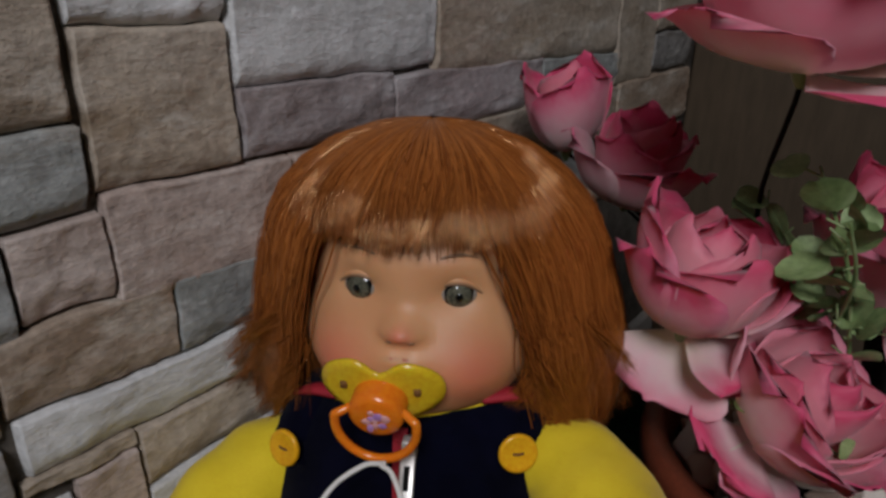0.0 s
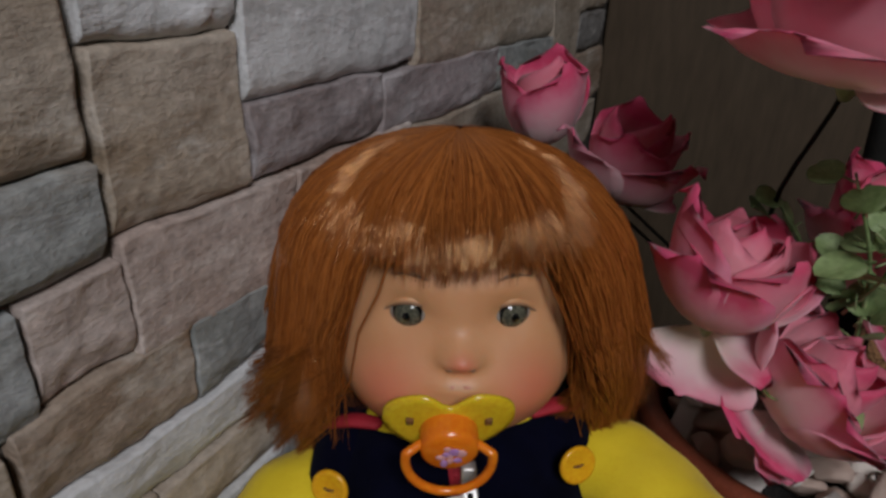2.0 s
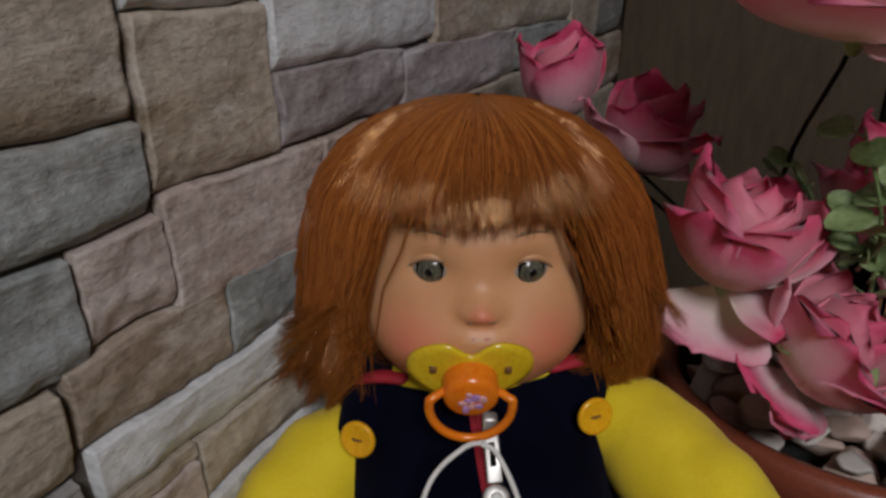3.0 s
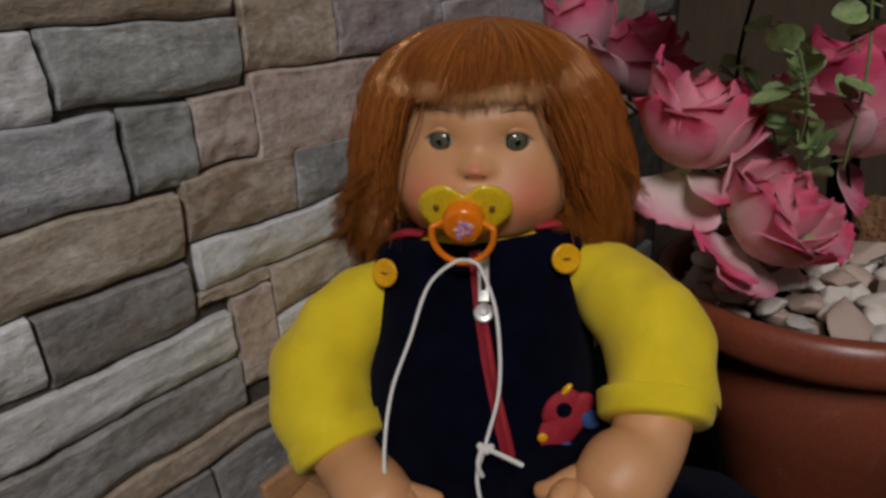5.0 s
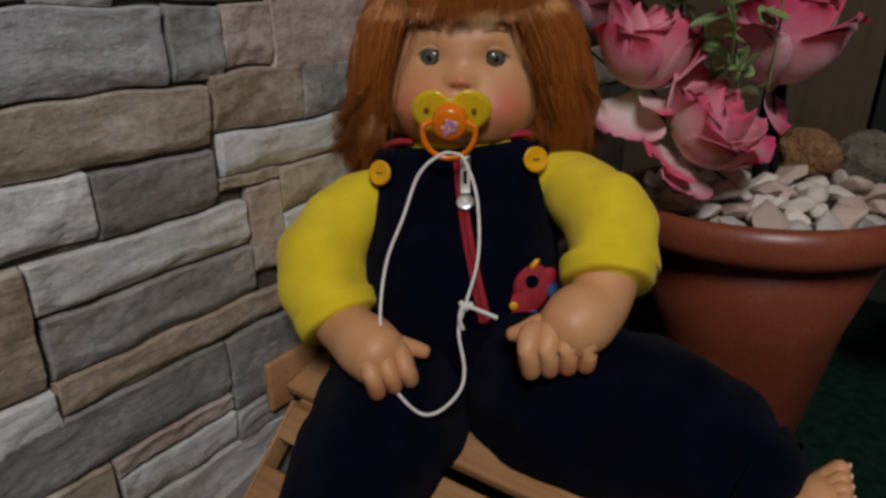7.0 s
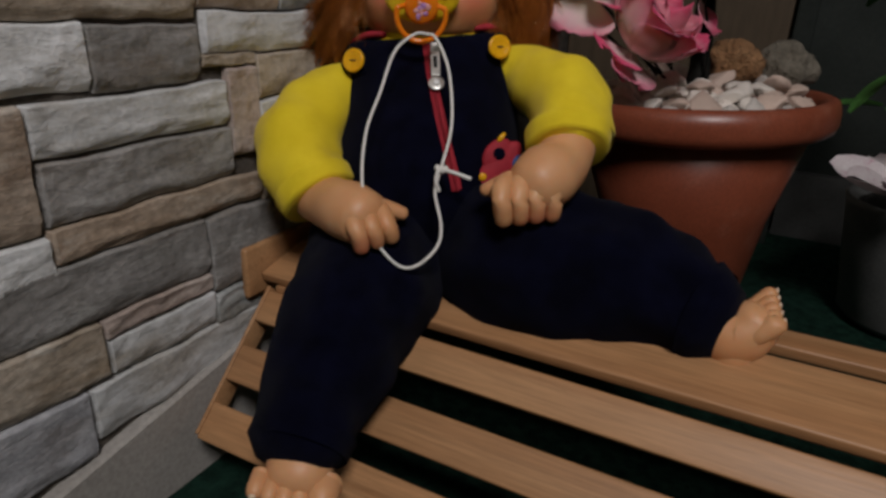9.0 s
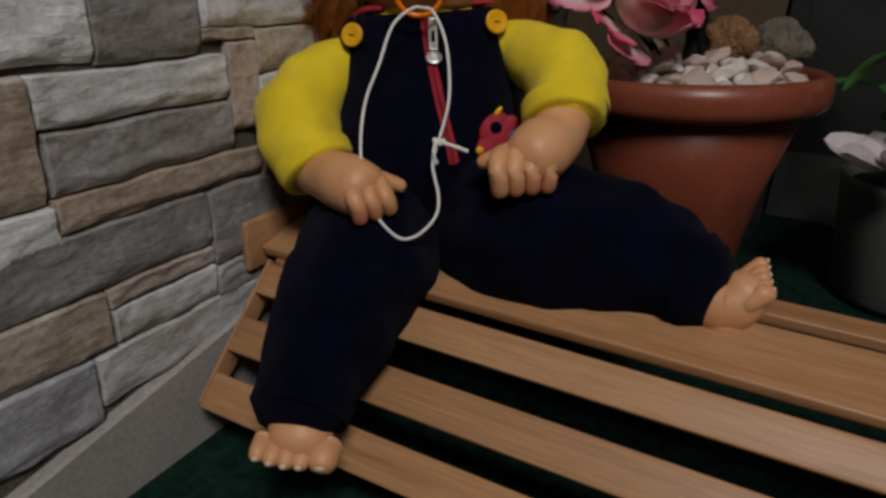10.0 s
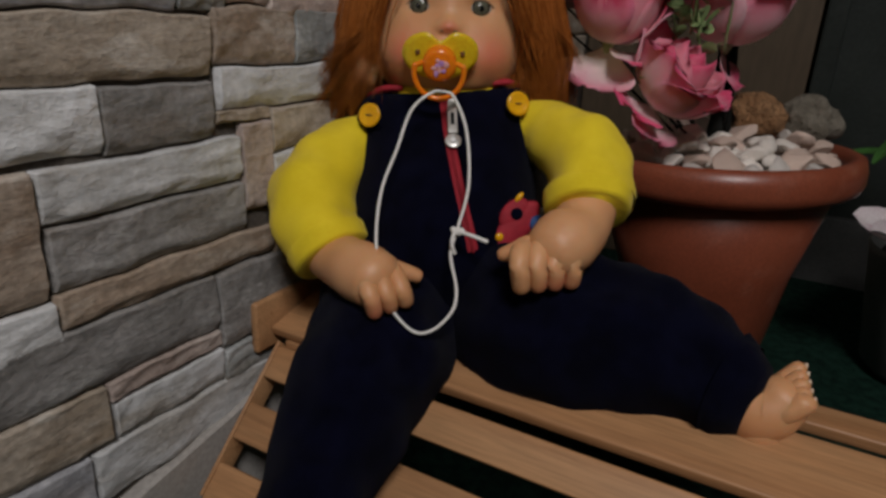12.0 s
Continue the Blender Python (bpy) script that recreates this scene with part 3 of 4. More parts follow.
def rose_plant():
    t = thing("rose_plant", "artificial rose plant with large pink cloth blooms in the pot", "artificial plant", (*POT, 0.24))
    base = Vector((POT[0], POT[1], 0.24))

    def rel(x, y, z):
        return tuple(Vector((x, y, z)) - base)
    heart = [("core", 0, 1.0, 0), ("core", 150, 1.0, 0), ("inner", 40, 1.0, 0), ("inner", 165, 1.0, 0), ("inner", -80, 1.0, 0)]
    blooms = (
        # place, size, tilt, turn, seed, bend of the stem, petals
        ((-0.069, 0.290, 0.341), 0.0435, (6, 8), 36, 3, (0.006, 0.012, 0.0),
         heart + [("mid", 80, 1.0, 2), ("cup", 14, 0.98, 2), ("cup", 130, 1.0, 3), ("cup", -120, 1.04, 0), ("bud", -110, 1.08, 4), ("wrap", -62, 0.94, 3), ("wrap", 108, 0.90, 8), ("fallen", 50, 0.66, 2), ("hang", -42, 0.90, -6)]),
        ((-0.034, 0.297, 0.303), 0.0400, (22, 26), 36, 5, (0.006, 0.012, 0.0),
         heart + [("mid", 60, 1.0, 4), ("mid", -60, 1.0, 2), ("mid", 180, 1.05, 4), ("cup", 100, 1.0, 6), ("wrap", -50, 1.05, 2), ("wrap", 20, 1.0, 10), ("wrap", -150, 1.16, 6), ("outer", 165, 1.15, 8), ("wrap", 95, 1.06, 14), ("fallen", -44, 0.72, -4), ("fallen", 10, 0.70, 16)]),
        ((-0.002, 0.356, 0.344), 0.0480, (8, -3), 36, 8, (0.006, 0.012, 0.0),
         [("budcore", 0, 1.0, 0), ("budcore", 130, 1.0, 0), ("cup", -150, 1.1, 0), ("bud", -30, 1.02, 0), ("bud", 90, 1.0, 2), ("bud", -140, 1.05, 2), ("wrap", 40, 1.05, 4), ("wrap", -80, 1.08, 2), ("hang", 60, 0.80, -10)]),
        ((-0.128, 0.362, 0.366), 0.0420, (10, 6), 36, 11, (0.006, 0.012, 0.0),
         [("budcore", 30, 0.9, 0), ("inner", 60, 1.0, 2), ("inner", -100, 1.0, 2), ("bud", 60, 0.86, 6), ("bud", -40, 0.84, 8), ("wrap", -86, 1.0, 8), ("wrap", 20, 0.98, 8), ("bud", 170, 0.9, 4), ("fallen", 84, 0.66, -14)]),
        ((-0.044, 0.2825, 0.447), 0.0500, (4, 0), 36, 14, (-0.030, 0.004, 0.01),
         heart + [("mid", 30, 1.0, 4), ("mid", -90, 1.0, 4), ("mid", 150, 1.0, 4), ("wrap", 60, 1.0, 10), ("wrap", -130, 1.0, 10), ("wrap", -30, 1.0, 14), ("fallen", 26, 0.84, -8), ("fallen", -70, 0.90, -30), ("fallen", 110, 0.9, -26), ("fallen", 190, 0.9, -26)]),
        ((-0.182, 0.396, 0.378), 0.0420, (8, -6), 36, 17, (0.006, 0.012, 0.0),
         [("budcore", 0, 1.0, 0), ("bud", 20, 1.0, 0), ("bud", 140, 1.0, 3), ("bud", -100, 1.0, 2)]),
    )
    for at, size, tilt, turn, seed, bend, petals in blooms:
        rose(t, rel(*at), size, tilt, turn, seed, petals)
        bm = bmesh.new()
        e = Vector(rel(*at))
        mid = e * 0.55 + Vector(bend)
        tube(bm, ((0.004, 0.012, 0.0, 0.0016), (*mid, 0.0011), (*e, 0.0009)), 14, 8)
        part("stem", bm, BLACK, t, "thin black wire stem")
    bm = bmesh.new()
    tube(bm, ((-0.003, 0.011, -0.01, 0.0100), (-0.003, 0.017, 0.04, 0.0088), (-0.009, 0.031, 0.11, 0.0070), (-0.019, 0.051, 0.26, 0.0050)), 14, 10, wrinkle=0.0015, freq=120)
    part("trunk", bm, BLACK, t, "thick black main stem")
    rnd = random.Random(21)
    # sprays of small round leaves
    for p0, p1, count in (((-0.012, 0.312, 0.335), (-0.034, 0.286, 0.415), 11), ((-0.02, 0.31, 0.35), (-0.020, 0.262, 0.405), 9), ((-0.03, 0.33, 0.34), (-0.055, 0.32, 0.392), 8), ((0.0, 0.33, 0.34), (-0.002, 0.286, 0.440), 9), ((0.0, 0.30, 0.30), (-0.045, 0.290, 0.318), 6)):
        a, b = Vector(rel(*p0)), Vector(rel(*p1))
        bm = bmesh.new()
        mid = (a + b) / 2 + Vector((0.004, -0.004, 0.003))
        tube(bm, ((*a, 0.0009), (*mid, 0.0008), (*b, 0.0005)), 10, 6)
        for i in range(count):
            s = (i + 0.5) / count
            c = a.lerp(b, s)
            d = Vector((rnd.uniform(-1, 1), rnd.uniform(-1, 0.4), rnd.uniform(-0.3, 0.8))).normalized() * 0.007
            tube(bm, ((*c, 0.0005), (*(c + d), 0.0004)), 3, 5)
        part("sprig", bm, LEAF, t, "pale green sprig")
        for i in range(count):
            s = (i + 0.6) / count
            c = a.lerp(b, s) + Vector((rnd.uniform(-1, 1), rnd.uniform(-1, 0.5), rnd.uniform(-0.5, 1))) * 0.007
            lf = part("leaf", ROUND_LEAF, None, t)
            lf.matrix_local = pose(*c, rnd.uniform(-10, 80), rnd.uniform(-50, 50), rnd.uniform(0, 360)) @ Matrix.Scale(rnd.uniform(0.6, 1.0), 4)


rose_plant()


# ---- lily in a grey pot ----
def lily():
    c = (0.226, 0.600)
    t = thing("lily_pot", "grey plastic pot with an artificial lily on the carpet", "potted plant", (*c, FLOOR))
    bm = bmesh.new()
    lathe(bm, ((0.0, 0.002), (0.055, 0.002), (0.066, 0.012), (0.084, 0.130), (0.086, 0.136), (0.082, 0.137), (0.079, 0.128), (0.0, 0.120)))
    part("pot", bm, GREYPOT, t, "grey plastic pot")
    bm = bmesh.new()
    lathe(bm, ((0.0, 0.133), (0.05, 0.131), (0.080, 0.126)))
    part("soil", bm, SOIL, t, "dark soil")
    for at, size, seed, tilt in (((-0.058, -0.100, 0.160), 0.042, 5, (18, -25)), ((0.015, -0.10, 0.19), 0.04, 8, (30, 20))):
        bm = bmesh.new()
        tube(bm, ((at[0] * 0.1, at[1] * 0.1, 0.13, 0.003), (at[0] * 0.6, at[1] * 0.6, 0.15, 0.0025), (*at, 0.002)), 8, 8)
        part("stem", bm, BLACK, t)
        for i in range(6):
            me = leaf_lily[i % 2]
            p = part("petal", me, None, t, "white lily petal flushed with pink")
            p.matrix_local = pose(*at, tilt[0], tilt[1], 60 * i + seed) @ pose(0, 0, 0, 18, 0, 0)
    rnd = random.Random(5)
    for i in range(46):
        p = part("leaf", LONG_LEAF, None, t)
        s = rnd.random()
        p.matrix_local = pose(-0.03 + rnd.uniform(-0.05, 0.06), -0.05 + rnd.uniform(-0.05, 0.05), 0.20 + 0.16 * s, rnd.uniform(-40, 50), rnd.uniform(-60, 60), rnd.uniform(0, 360)) @ Matrix.Scale(rnd.uniform(0.7, 1.2), 4)
    bm = bmesh.new()
    for k in range(5):
        tube(bm, ((0.0, 0, 0.13, 0.002), (-0.02 + 0.012 * k, -0.03, 0.24, 0.0018), (-0.06 + 0.03 * k, -0.05, 0.35, 0.001)), 8, 6)
    part("stalks", bm, FERN, t, "green stalks")


leaf_lily = [leaf_mesh(0.062, 0.016, 0.3), leaf_mesh(0.058, 0.020, 0.3)]
for me_ in leaf_lily:
    me_.materials.append(LILY)
lily()


# ---- doll ----
DOLL = ((-0.151, 0.2125, 0.0), 28.0)
TORSO = ((0.314, 0.024, 0.026, 0.020), (0.303, 0.022, 0.054, 0.028), (0.288, 0.020, 0.061, 0.040), (0.262, 0.006, 0.060, 0.054), (0.235, -0.006, 0.064, 0.061), (0.210, -0.012, 0.068, 0.064), (0.185, -0.012, 0.068, 0.060), (0.163, -0.008, 0.056, 0.050))


def torso_at(z):
    """Centre depth, half width and half depth of the trunk at a height."""
    T = np.array(TORSO)[::-1]
    return tuple(np.interp(z, T[:, 0], T[:, i]) for i in (1, 2, 3))


def chest(x, z):
    """Depth of the trunk's front at x, z; the shoulders lean."""
    zz = z - 0.10 * x * min(1, max(0, (z - 0.2) / 0.08))
    c, rx, ry = torso_at(zz)
    return c - ry * math.sqrt(max(0.02, 1 - (x / rx) ** 2))


def doll():
    """One plain mesh: vinyl head, arms and feet, and copper hair."""
    bm = bmesh.new()
    # head
    g = bmesh.ops.create_uvsphere(bm, u_segments=120, v_segments=96, radius=1)
    C, R = Vector((0, 0.044, 0.3545)), Vector((0.0515, 0.046, 0.0515))

    def hump(x, z, c, r):
        return math.exp(-((x - c[0]) ** 2 / r[0] ** 2 + (z - c[1]) ** 2 / r[1] ** 2))

    def push(x, z):
        """How far the face stands forward of the egg: full lower face, button nose, sunken eyes."""
        q = min(1.0, max(0.0, (0.3600 - z) / 0.036))
        low = min(1.0, max(0.0, (0.3120 - z) / 0.016))
        y = 0.0105 * q * q * (3 - 2 * q) * (1 - low * low * (3 - 2 * low)) * (1 - 0.35 * min(1, (x / 0.045) ** 2))
        for k in (-1, 1):
            y += 0.0050 * hump(x, z, (k * 0.0290, 0.3285), (0.0170, 0.0170))
            y -= 0.0042 * hump(x, z, (k * 0.0185, 0.3590), (0.0095, 0.0062))
            y += 0.0012 * hump(x, z, (k * 0.0190, 0.3715), (0.0120, 0.0040))
            y += 0.0036 * hump(x, z, (k * 0.0058, 0.3468), (0.0028, 0.0030))
            y += 0.0016 * hump(x, z, (k * 0.0050, 0.3375), (0.0050, 0.0026))
        y += 0.0092 * hump(x, z, (0, 0.3484), (0.0053, 0.0048))
        y += 0.0008 * hump(x, z, (0, 0.3580), (0.0060, 0.0080))
        y += 0.0030 * hump(x, z, (0, 0.3345), (0.0130, 0.0090))
        y -= 0.0012 * hump(x, z, (0, 0.3410), (0.0018, 0.0026))
        y += 0.0035 * hump(x, z, (0, 0.3130), (0.0140, 0.0080))
        return y
    for v in g["verts"]:
        d = v.co.copy()
        low = max(0.0, -d.z)
        full = ((1 - low ** 3.2) ** (1 / 3.2) / math.sqrt(max(1e-6, 1 - low * low))) if 0 < low < 0.999 else 1.0
        p = Vector((C.x + d.x * R.x * full * (1 + 0.05 * math.sin(low * math.pi)), C.y + d.y * R.y * full, C.z + d.z * R.z * (1 + 0.12 * low)))
        if d.y < 0.25:
            f = min(1, max(0, (0.25 - d.y) / 0.55))
            p.y -= push(p.x, p.z) * f * f * (3 - 2 * f)
        v.co = p
    tube(bm, ((0, 0.045, 0.322, 0.026), (0, 0.036, 0.300, 0.026)), 4, 20)

    def face_y(x, z):
        u = 1 - ((x - C.x) / R.x) ** 2 - ((z - C.z) / R.z) ** 2
        return C.y - R.y * math.sqrt(max(0.05, u)) - push(x, z)
    # eyes, brows, lips
    for s in (-1, 1):
        e = Vector((s * 0.0190, face_y(0.0190, 0.3590) + 0.0012, 0.3588))
        tilt = Matrix.Rotation(s * 0.25, 4, "Z")
        ball(bm, e, (0.0080, 0.0044, 0.0058), 1, tilt)
        ball(bm, e + Vector((s * 0.0004, -0.0016, 0.0002)), (0.0064, 0.0030, 0.0058), 3, tilt)
        ball(bm, e + Vector((s * 0.0005, -0.0019, 0.0002)), (0.0058, 0.0030, 0.0054), 2, tilt)
        ball(bm, e + Vector((s * 0.0009, -0.0036, 0.0002)), (0.0022, 0.0016, 0.0025), 3, tilt, 16, 10)
        for lift, z0, bow, r0, taper, mat in ((0.0028, 0.0064, -0.0056, 0.0013, 0.0006, 0), (0.0034, 0.0055, -0.0050, 0.0008, 0.0004, 4), (0.0024, -0.0061, 0.0051, 0.0012, 0.0005, 0)):
            tube(bm, [(e.x + q * 0.0094, e.y - lift + 0.0026 * q * q + s * q * 0.0016, e.z + z0 + bow * q * q, r0 - taper * abs(q)) for q in (-1, -0.5, 0, 0.5, 1)], 16, 8, mat)
        tube(bm, [(s * x, face_y(x, z) - 0.0003, z, r) for x, z, r in ((0.0125, 0.3742, 0.0003), (0.0165, 0.3752, 0.0007), (0.0210, 0.3752, 0.0006), (0.0260, 0.3740, 0.0002))], 12, 6, 4)
        ball(bm, (s * 0.0040, face_y(0.0040, 0.3452) + 0.0002, 0.3450), (0.0017, 0.0012, 0.0008), 4, None, 8, 6)
    for z0, dip, r0 in ((0.3372, 0.16, 0.0017), (0.3330, -0.10, 0.0022)):
        tube(bm, [(x, face_y(x, z0) - 0.0002, z0 - abs(x) * dip + (0.0006 if abs(x) == 0.004 else 0), r) for x, r in ((-0.0095, 0.0005), (-0.004, r0), (0, r0 * 0.85), (0.004, r0), (0.0095, 0.0005))], 14, 8, 5)
    # wrist, palm, curled fingers, thumb
    for wrist, fingers, thumb in (
        (((-0.066, -0.060, 0.213, 0.0175), (-0.054, -0.076, 0.212, 0.0165), (-0.042, -0.091, 0.213, 0.0180), (-0.031, -0.102, 0.212, 0.0165)),
         [((-0.040 + 0.0078 * k, -0.104 + 0.0035 * k, 0.2155 + 0.001 * k, 0.0056), (-0.034 + 0.0082 * k, -0.115 + 0.004 * k, 0.209 + 0.0005 * k, 0.0054), (-0.032 + 0.0082 * k, -0.113 + 0.004 * k, 0.198 + 0.002 * k, 0.0046)) for k in range(3)],
         ((-0.026, -0.094, 0.217, 0.0062), (-0.016, -0.093, 0.2150, 0.0048), (-0.0095, -0.0920, 0.2125, 0.0040))),
        (((0.086, -0.070, 0.252, 0.0175), (0.081, -0.083, 0.243, 0.0165), (0.071, -0.095, 0.239, 0.0190), (0.062, -0.104, 0.235, 0.0160)),
         [((0.046 + 0.0093 * k, -0.108 + 0.002 * k, 0.237 + 0.001 * k, 0.0060), (0.045 + 0.0096 * k, -0.117 + 0.002 * k, 0.230, 0.0056), (0.047 + 0.0090 * k, -0.115 + 0.002 * k, 0.2185 + 0.0006 * k, 0.0050)) for k in range(4)],
         ((0.052, -0.098, 0.237, 0.0062), (0.042, -0.102, 0.234, 0.0050), (0.036, -0.101, 0.2315, 0.0038))),
    ):
        tube(bm, wrist, 14, 18, 0)
        for f in (*fingers, thumb):
            x, y, z, r = f[0]
            tube(bm, ((x + (wrist[2][0] - x) * 0.45, y + 0.010, z - 0.004, r * 0.8), *f), 12, 12, 0)
    # feet
    tube(bm, ((-0.054, -0.160, 0.112, 0.0165), (-0.0555, -0.172, 0.106, 0.0175), (-0.057, -0.184, 0.1020, 0.0175), (-0.0580, -0.190, 0.1005, 0.0155)), 12, 20, 0, flat=0.80)
    for k in range(5):
        big = 1.75 if k == 4 else 1.0
        x = -0.0755 + 0.0074 * k + (0.0035 if k == 4 else 0)
        y = -0.1930 - 0.0040 * math.sin(0.4 + k * 0.6)
        z = 0.1000 - 0.0012 * k
        tube(bm, ((x, y + 0.008, z + 0.001, 0.0050 * big), (x - 0.0006, y - 0.001, z, 0.0048 * big), (x - 0.001, y - 0.004, z - 0.002, 0.0042 * big)), 6, 12, 0)
        ball(bm, (x - 0.001, y - 0.0052 - 0.0022 * big, z - 0.0015 + 0.0012 * big), (0.0022 * big ** 0.5, 0.0010, 0.0016), 6, None, 8, 6)
    foot = bmesh.new()
    tube(foot, ((0.166, -0.133, 0.172, 0.0185), (0.179, -0.1385, 0.167, 0.0175), (0.187, -0.1405, 0.172, 0.0170), (0.193, -0.1405, 0.182, 0.0150)), 16, 22, 0)
    ball(foot, (0.1815, -0.1410, 0.1580), (0.0140, 0.0145, 0.0140), 0, None, 28, 20)
    for k in range(5):
        big = 1.45 if k == 0 else 1.0
        q = Vector((0.1925 + 0.0010 * k, -0.1530 + 0.0054 * k, 0.1815 + 0.0024 * k))
        tube(foot, ((q.x - 0.006, q.y + 0.001, q.z - 0.007, 0.0040 * big), (q.x + 0.0032, q.y, q.z + 0.0034, 0.0047 * big), (q.x + 0.0048, q.y, q.z + 0.0056, 0.0040 * big)), 6, 12, 0)
        ball(foot, (q.x + 0.0064 + 0.0018 * (big - 1), q.y - 0.0016, q.z + 0.0072), (0.0010, 0.0016, 0.0017), 6, None, 8, 6)
    ankle = Vector((0.168, -0.132, 0.172))
    turn = Matrix.Translation(ankle + Vector((-0.004, 0, -0.003))) @ Matrix.Rotation(radians(4), 4, "Y") @ Matrix.Scale(0.90, 4) @ Matrix.Translation(-ankle)
    bmesh.ops.transform(foot, matrix=turn, verts=foot.verts)
    foot_mesh = finish(foot, "foot")
    bm.from_mesh(foot_mesh)
    bpy.data.meshes.remove(foot_mesh)
    # hair: a cap under many strands, gathered in locks
    rnd = random.Random(11)
    HC = Vector((0.0, 0.052, 0.360))
    EDGE = radians(44)

    def shell(phi, th, k=1.0):
        a, b, h = 0.077, (0.060 if math.cos(phi) > 0 else 0.056), 0.0565
        return Vector((HC.x + k * a * math.sin(th) * math.sin(phi), HC.y - k * b * math.sin(th) * math.cos(phi), HC.z + k * h * math.cos(th)))

    def path(phi, length, k, flip, wave, sweep=0.0, n=14, end=0.3885, th0=0.05):
        """From the crown over the shell; where length is not 0 it hangs on below the shell's rim."""
        out = []
        fringe = length == 0
        th_end = math.pi / 2 if not fringe else math.acos(max(-0.9, min(0.9, (end - HC.z) / 0.0565)))
        arc = th_end * 0.075
        total = arc + length
        for i in range(n):
            s = i / (n - 1) * total
            g = s / total
            ph = phi + sweep * (0.10 if fringe else 1.0) * (g * g - 0.5)
            if s <= arc:
                p = shell(ph, th0 + (th_end - th0) * s / arc, k)
            else:
                q = (s - arc) / length
                p = shell(ph, math.pi / 2, k)
                o = Vector((math.sin(ph), -0.55 * math.cos(ph), 0))
                p += o * ((0.0085 if ph > 0 else 0.0040) * math.sin(q * (2.3 + wave * 0.18)) + (1.0 if ph > 0 else 0.8) * flip * max(0, q - 0.45) ** 2 * 4)
                p += Vector((math.cos(ph), math.sin(ph), 0)) * 0.0062 * min(1.0, 0.3 + q) * math.sin(q * 7.0 + wave)
                p.z -= length * (q - 0.30 * (flip / 0.03) * max(0, q - 0.6))
            p += Vector((math.sin(s * 38 + wave), math.cos(s * 34 + wave * 2), 0)) * (0.0015 if fringe else 0.0036) * g
            out.append(p)
        return out
    N = 60
    prev = None
    for i in range(N + 1):
        phi = -math.pi + 2 * math.pi * i / N
        front = abs(phi) < EDGE
        P = path(phi, 0.0 if front else 0.045, 0.968, 0.0, 0.0, 0.0, 12, 0.394)
        col = [bm.verts.new(p) for p in P]
        if prev:
            for j in range(11 if front == pf else 8):
                bm.faces.new((prev[j], col[j], col[j + 1], prev[j + 1])).material_index = 7
        prev, pf = col, front
    HV, HF = [], []
    for c in range(430):
        phi0 = rnd.uniform(-2.3, 2.3) if c < 385 else rnd.uniform(2.2, 4.1)
        k0, wave0, len0, flip0, sweep0 = rnd.uniform(0.985, 1.006), 1.5 * math.sin(phi0 * 2.6) + phi0 * 2.0 + rnd.uniform(-0.8, 0.8), rnd.uniform(0.044, 0.084), rnd.uniform(-0.008, 0.006) + (0.010 if c % 7 == 1 else 0), 0.16 * math.sin(phi0 * 2.0 + 0.6) + rnd.uniform(-0.10, 0.10)
        end0 = rnd.uniform(0.3815, 0.3975)
        th00 = rnd.uniform(0.02, 0.10)
        if c % 5 == 0:
            phi0 = math.copysign(rnd.uniform(EDGE * 0.98, EDGE * 1.4), phi0)
            k0 = rnd.uniform(0.92, 0.98)
        front = abs(phi0) < EDGE
        if not front and abs(phi0) < EDGE * 1.4:
            len0 *= rnd.uniform(0.7, 1.0)
        for q in range(64):
            dphi = rnd.gauss(0, 0.115)
            P = path(phi0 + dphi, 0.0 if front else len0 * rnd.uniform(0.88, 1.08), k0 + rnd.uniform(-0.008, 0.006), flip0 * rnd.uniform(0.8, 1.2), wave0 + rnd.uniform(-0.25, 0.25), sweep0, 10, end0 + rnd.uniform(-0.0065, 0.0055), th00 + rnd.uniform(-0.015, 0.03))
            m = len(P)
            side = Vector((math.cos(phi0), math.sin(phi0), 0))
            r0 = rnd.uniform(0.00024, 0.00040)
            for j, p in enumerate(P):
                g = j / (m - 1)
                d = (P[min(j + 1, m - 1)] - P[max(j - 1, 0)]).normalized()
                x = d.cross(p - HC).normalized()
                y = x.cross(d)
                gather = -1 if x.dot(side) > 0 else 1
                p = p + x * dphi * 0.075 * (0.80 if not front else 0.50) * g ** 2.4 * gather
                r = r0 * (1.0 - 0.85 * g ** 3)
                a = len(HV)
                HV.extend((p + x * r * 1.5, p + y * r, p - x * r * 1.5))
                if j:
                    for t in range(3):
                        HF.append((a - 3 + t, a - 3 + (t + 1) % 3, a + (t + 1) % 3, a + t))
    hm = bpy.data.meshes.new("hair_strands")
    hm.from_pydata([tuple(v) for v in HV], [], HF)
    hm.polygons.foreach_set("material_index", np.full(len(HF), 7, dtype=np.int32))
    bm.from_mesh(hm)
    bpy.data.meshes.remove(hm)
    me = bpy.data.meshes.new("doll")
    bm.to_mesh(me)
    bm.free()
    me.shade_smooth()
    for m in (SKIN, EYEWHITE, IRIS, PUPIL, LASH, LIP, NAIL, HAIR):
        me.materials.append(m)
    ob = new("doll", me)
    ob.matrix_world = pose(*DOLL[0], 0, 0, DOLL[1])
    tagged(ob, "vinyl baby doll with copper hair sitting on the bench", "doll")


doll()


def lean(bm):
    for v in bm.verts:
        v.co.z += 0.10 * v.co.x * min(1, max(0, (v.co.z - 0.2) / 0.08))


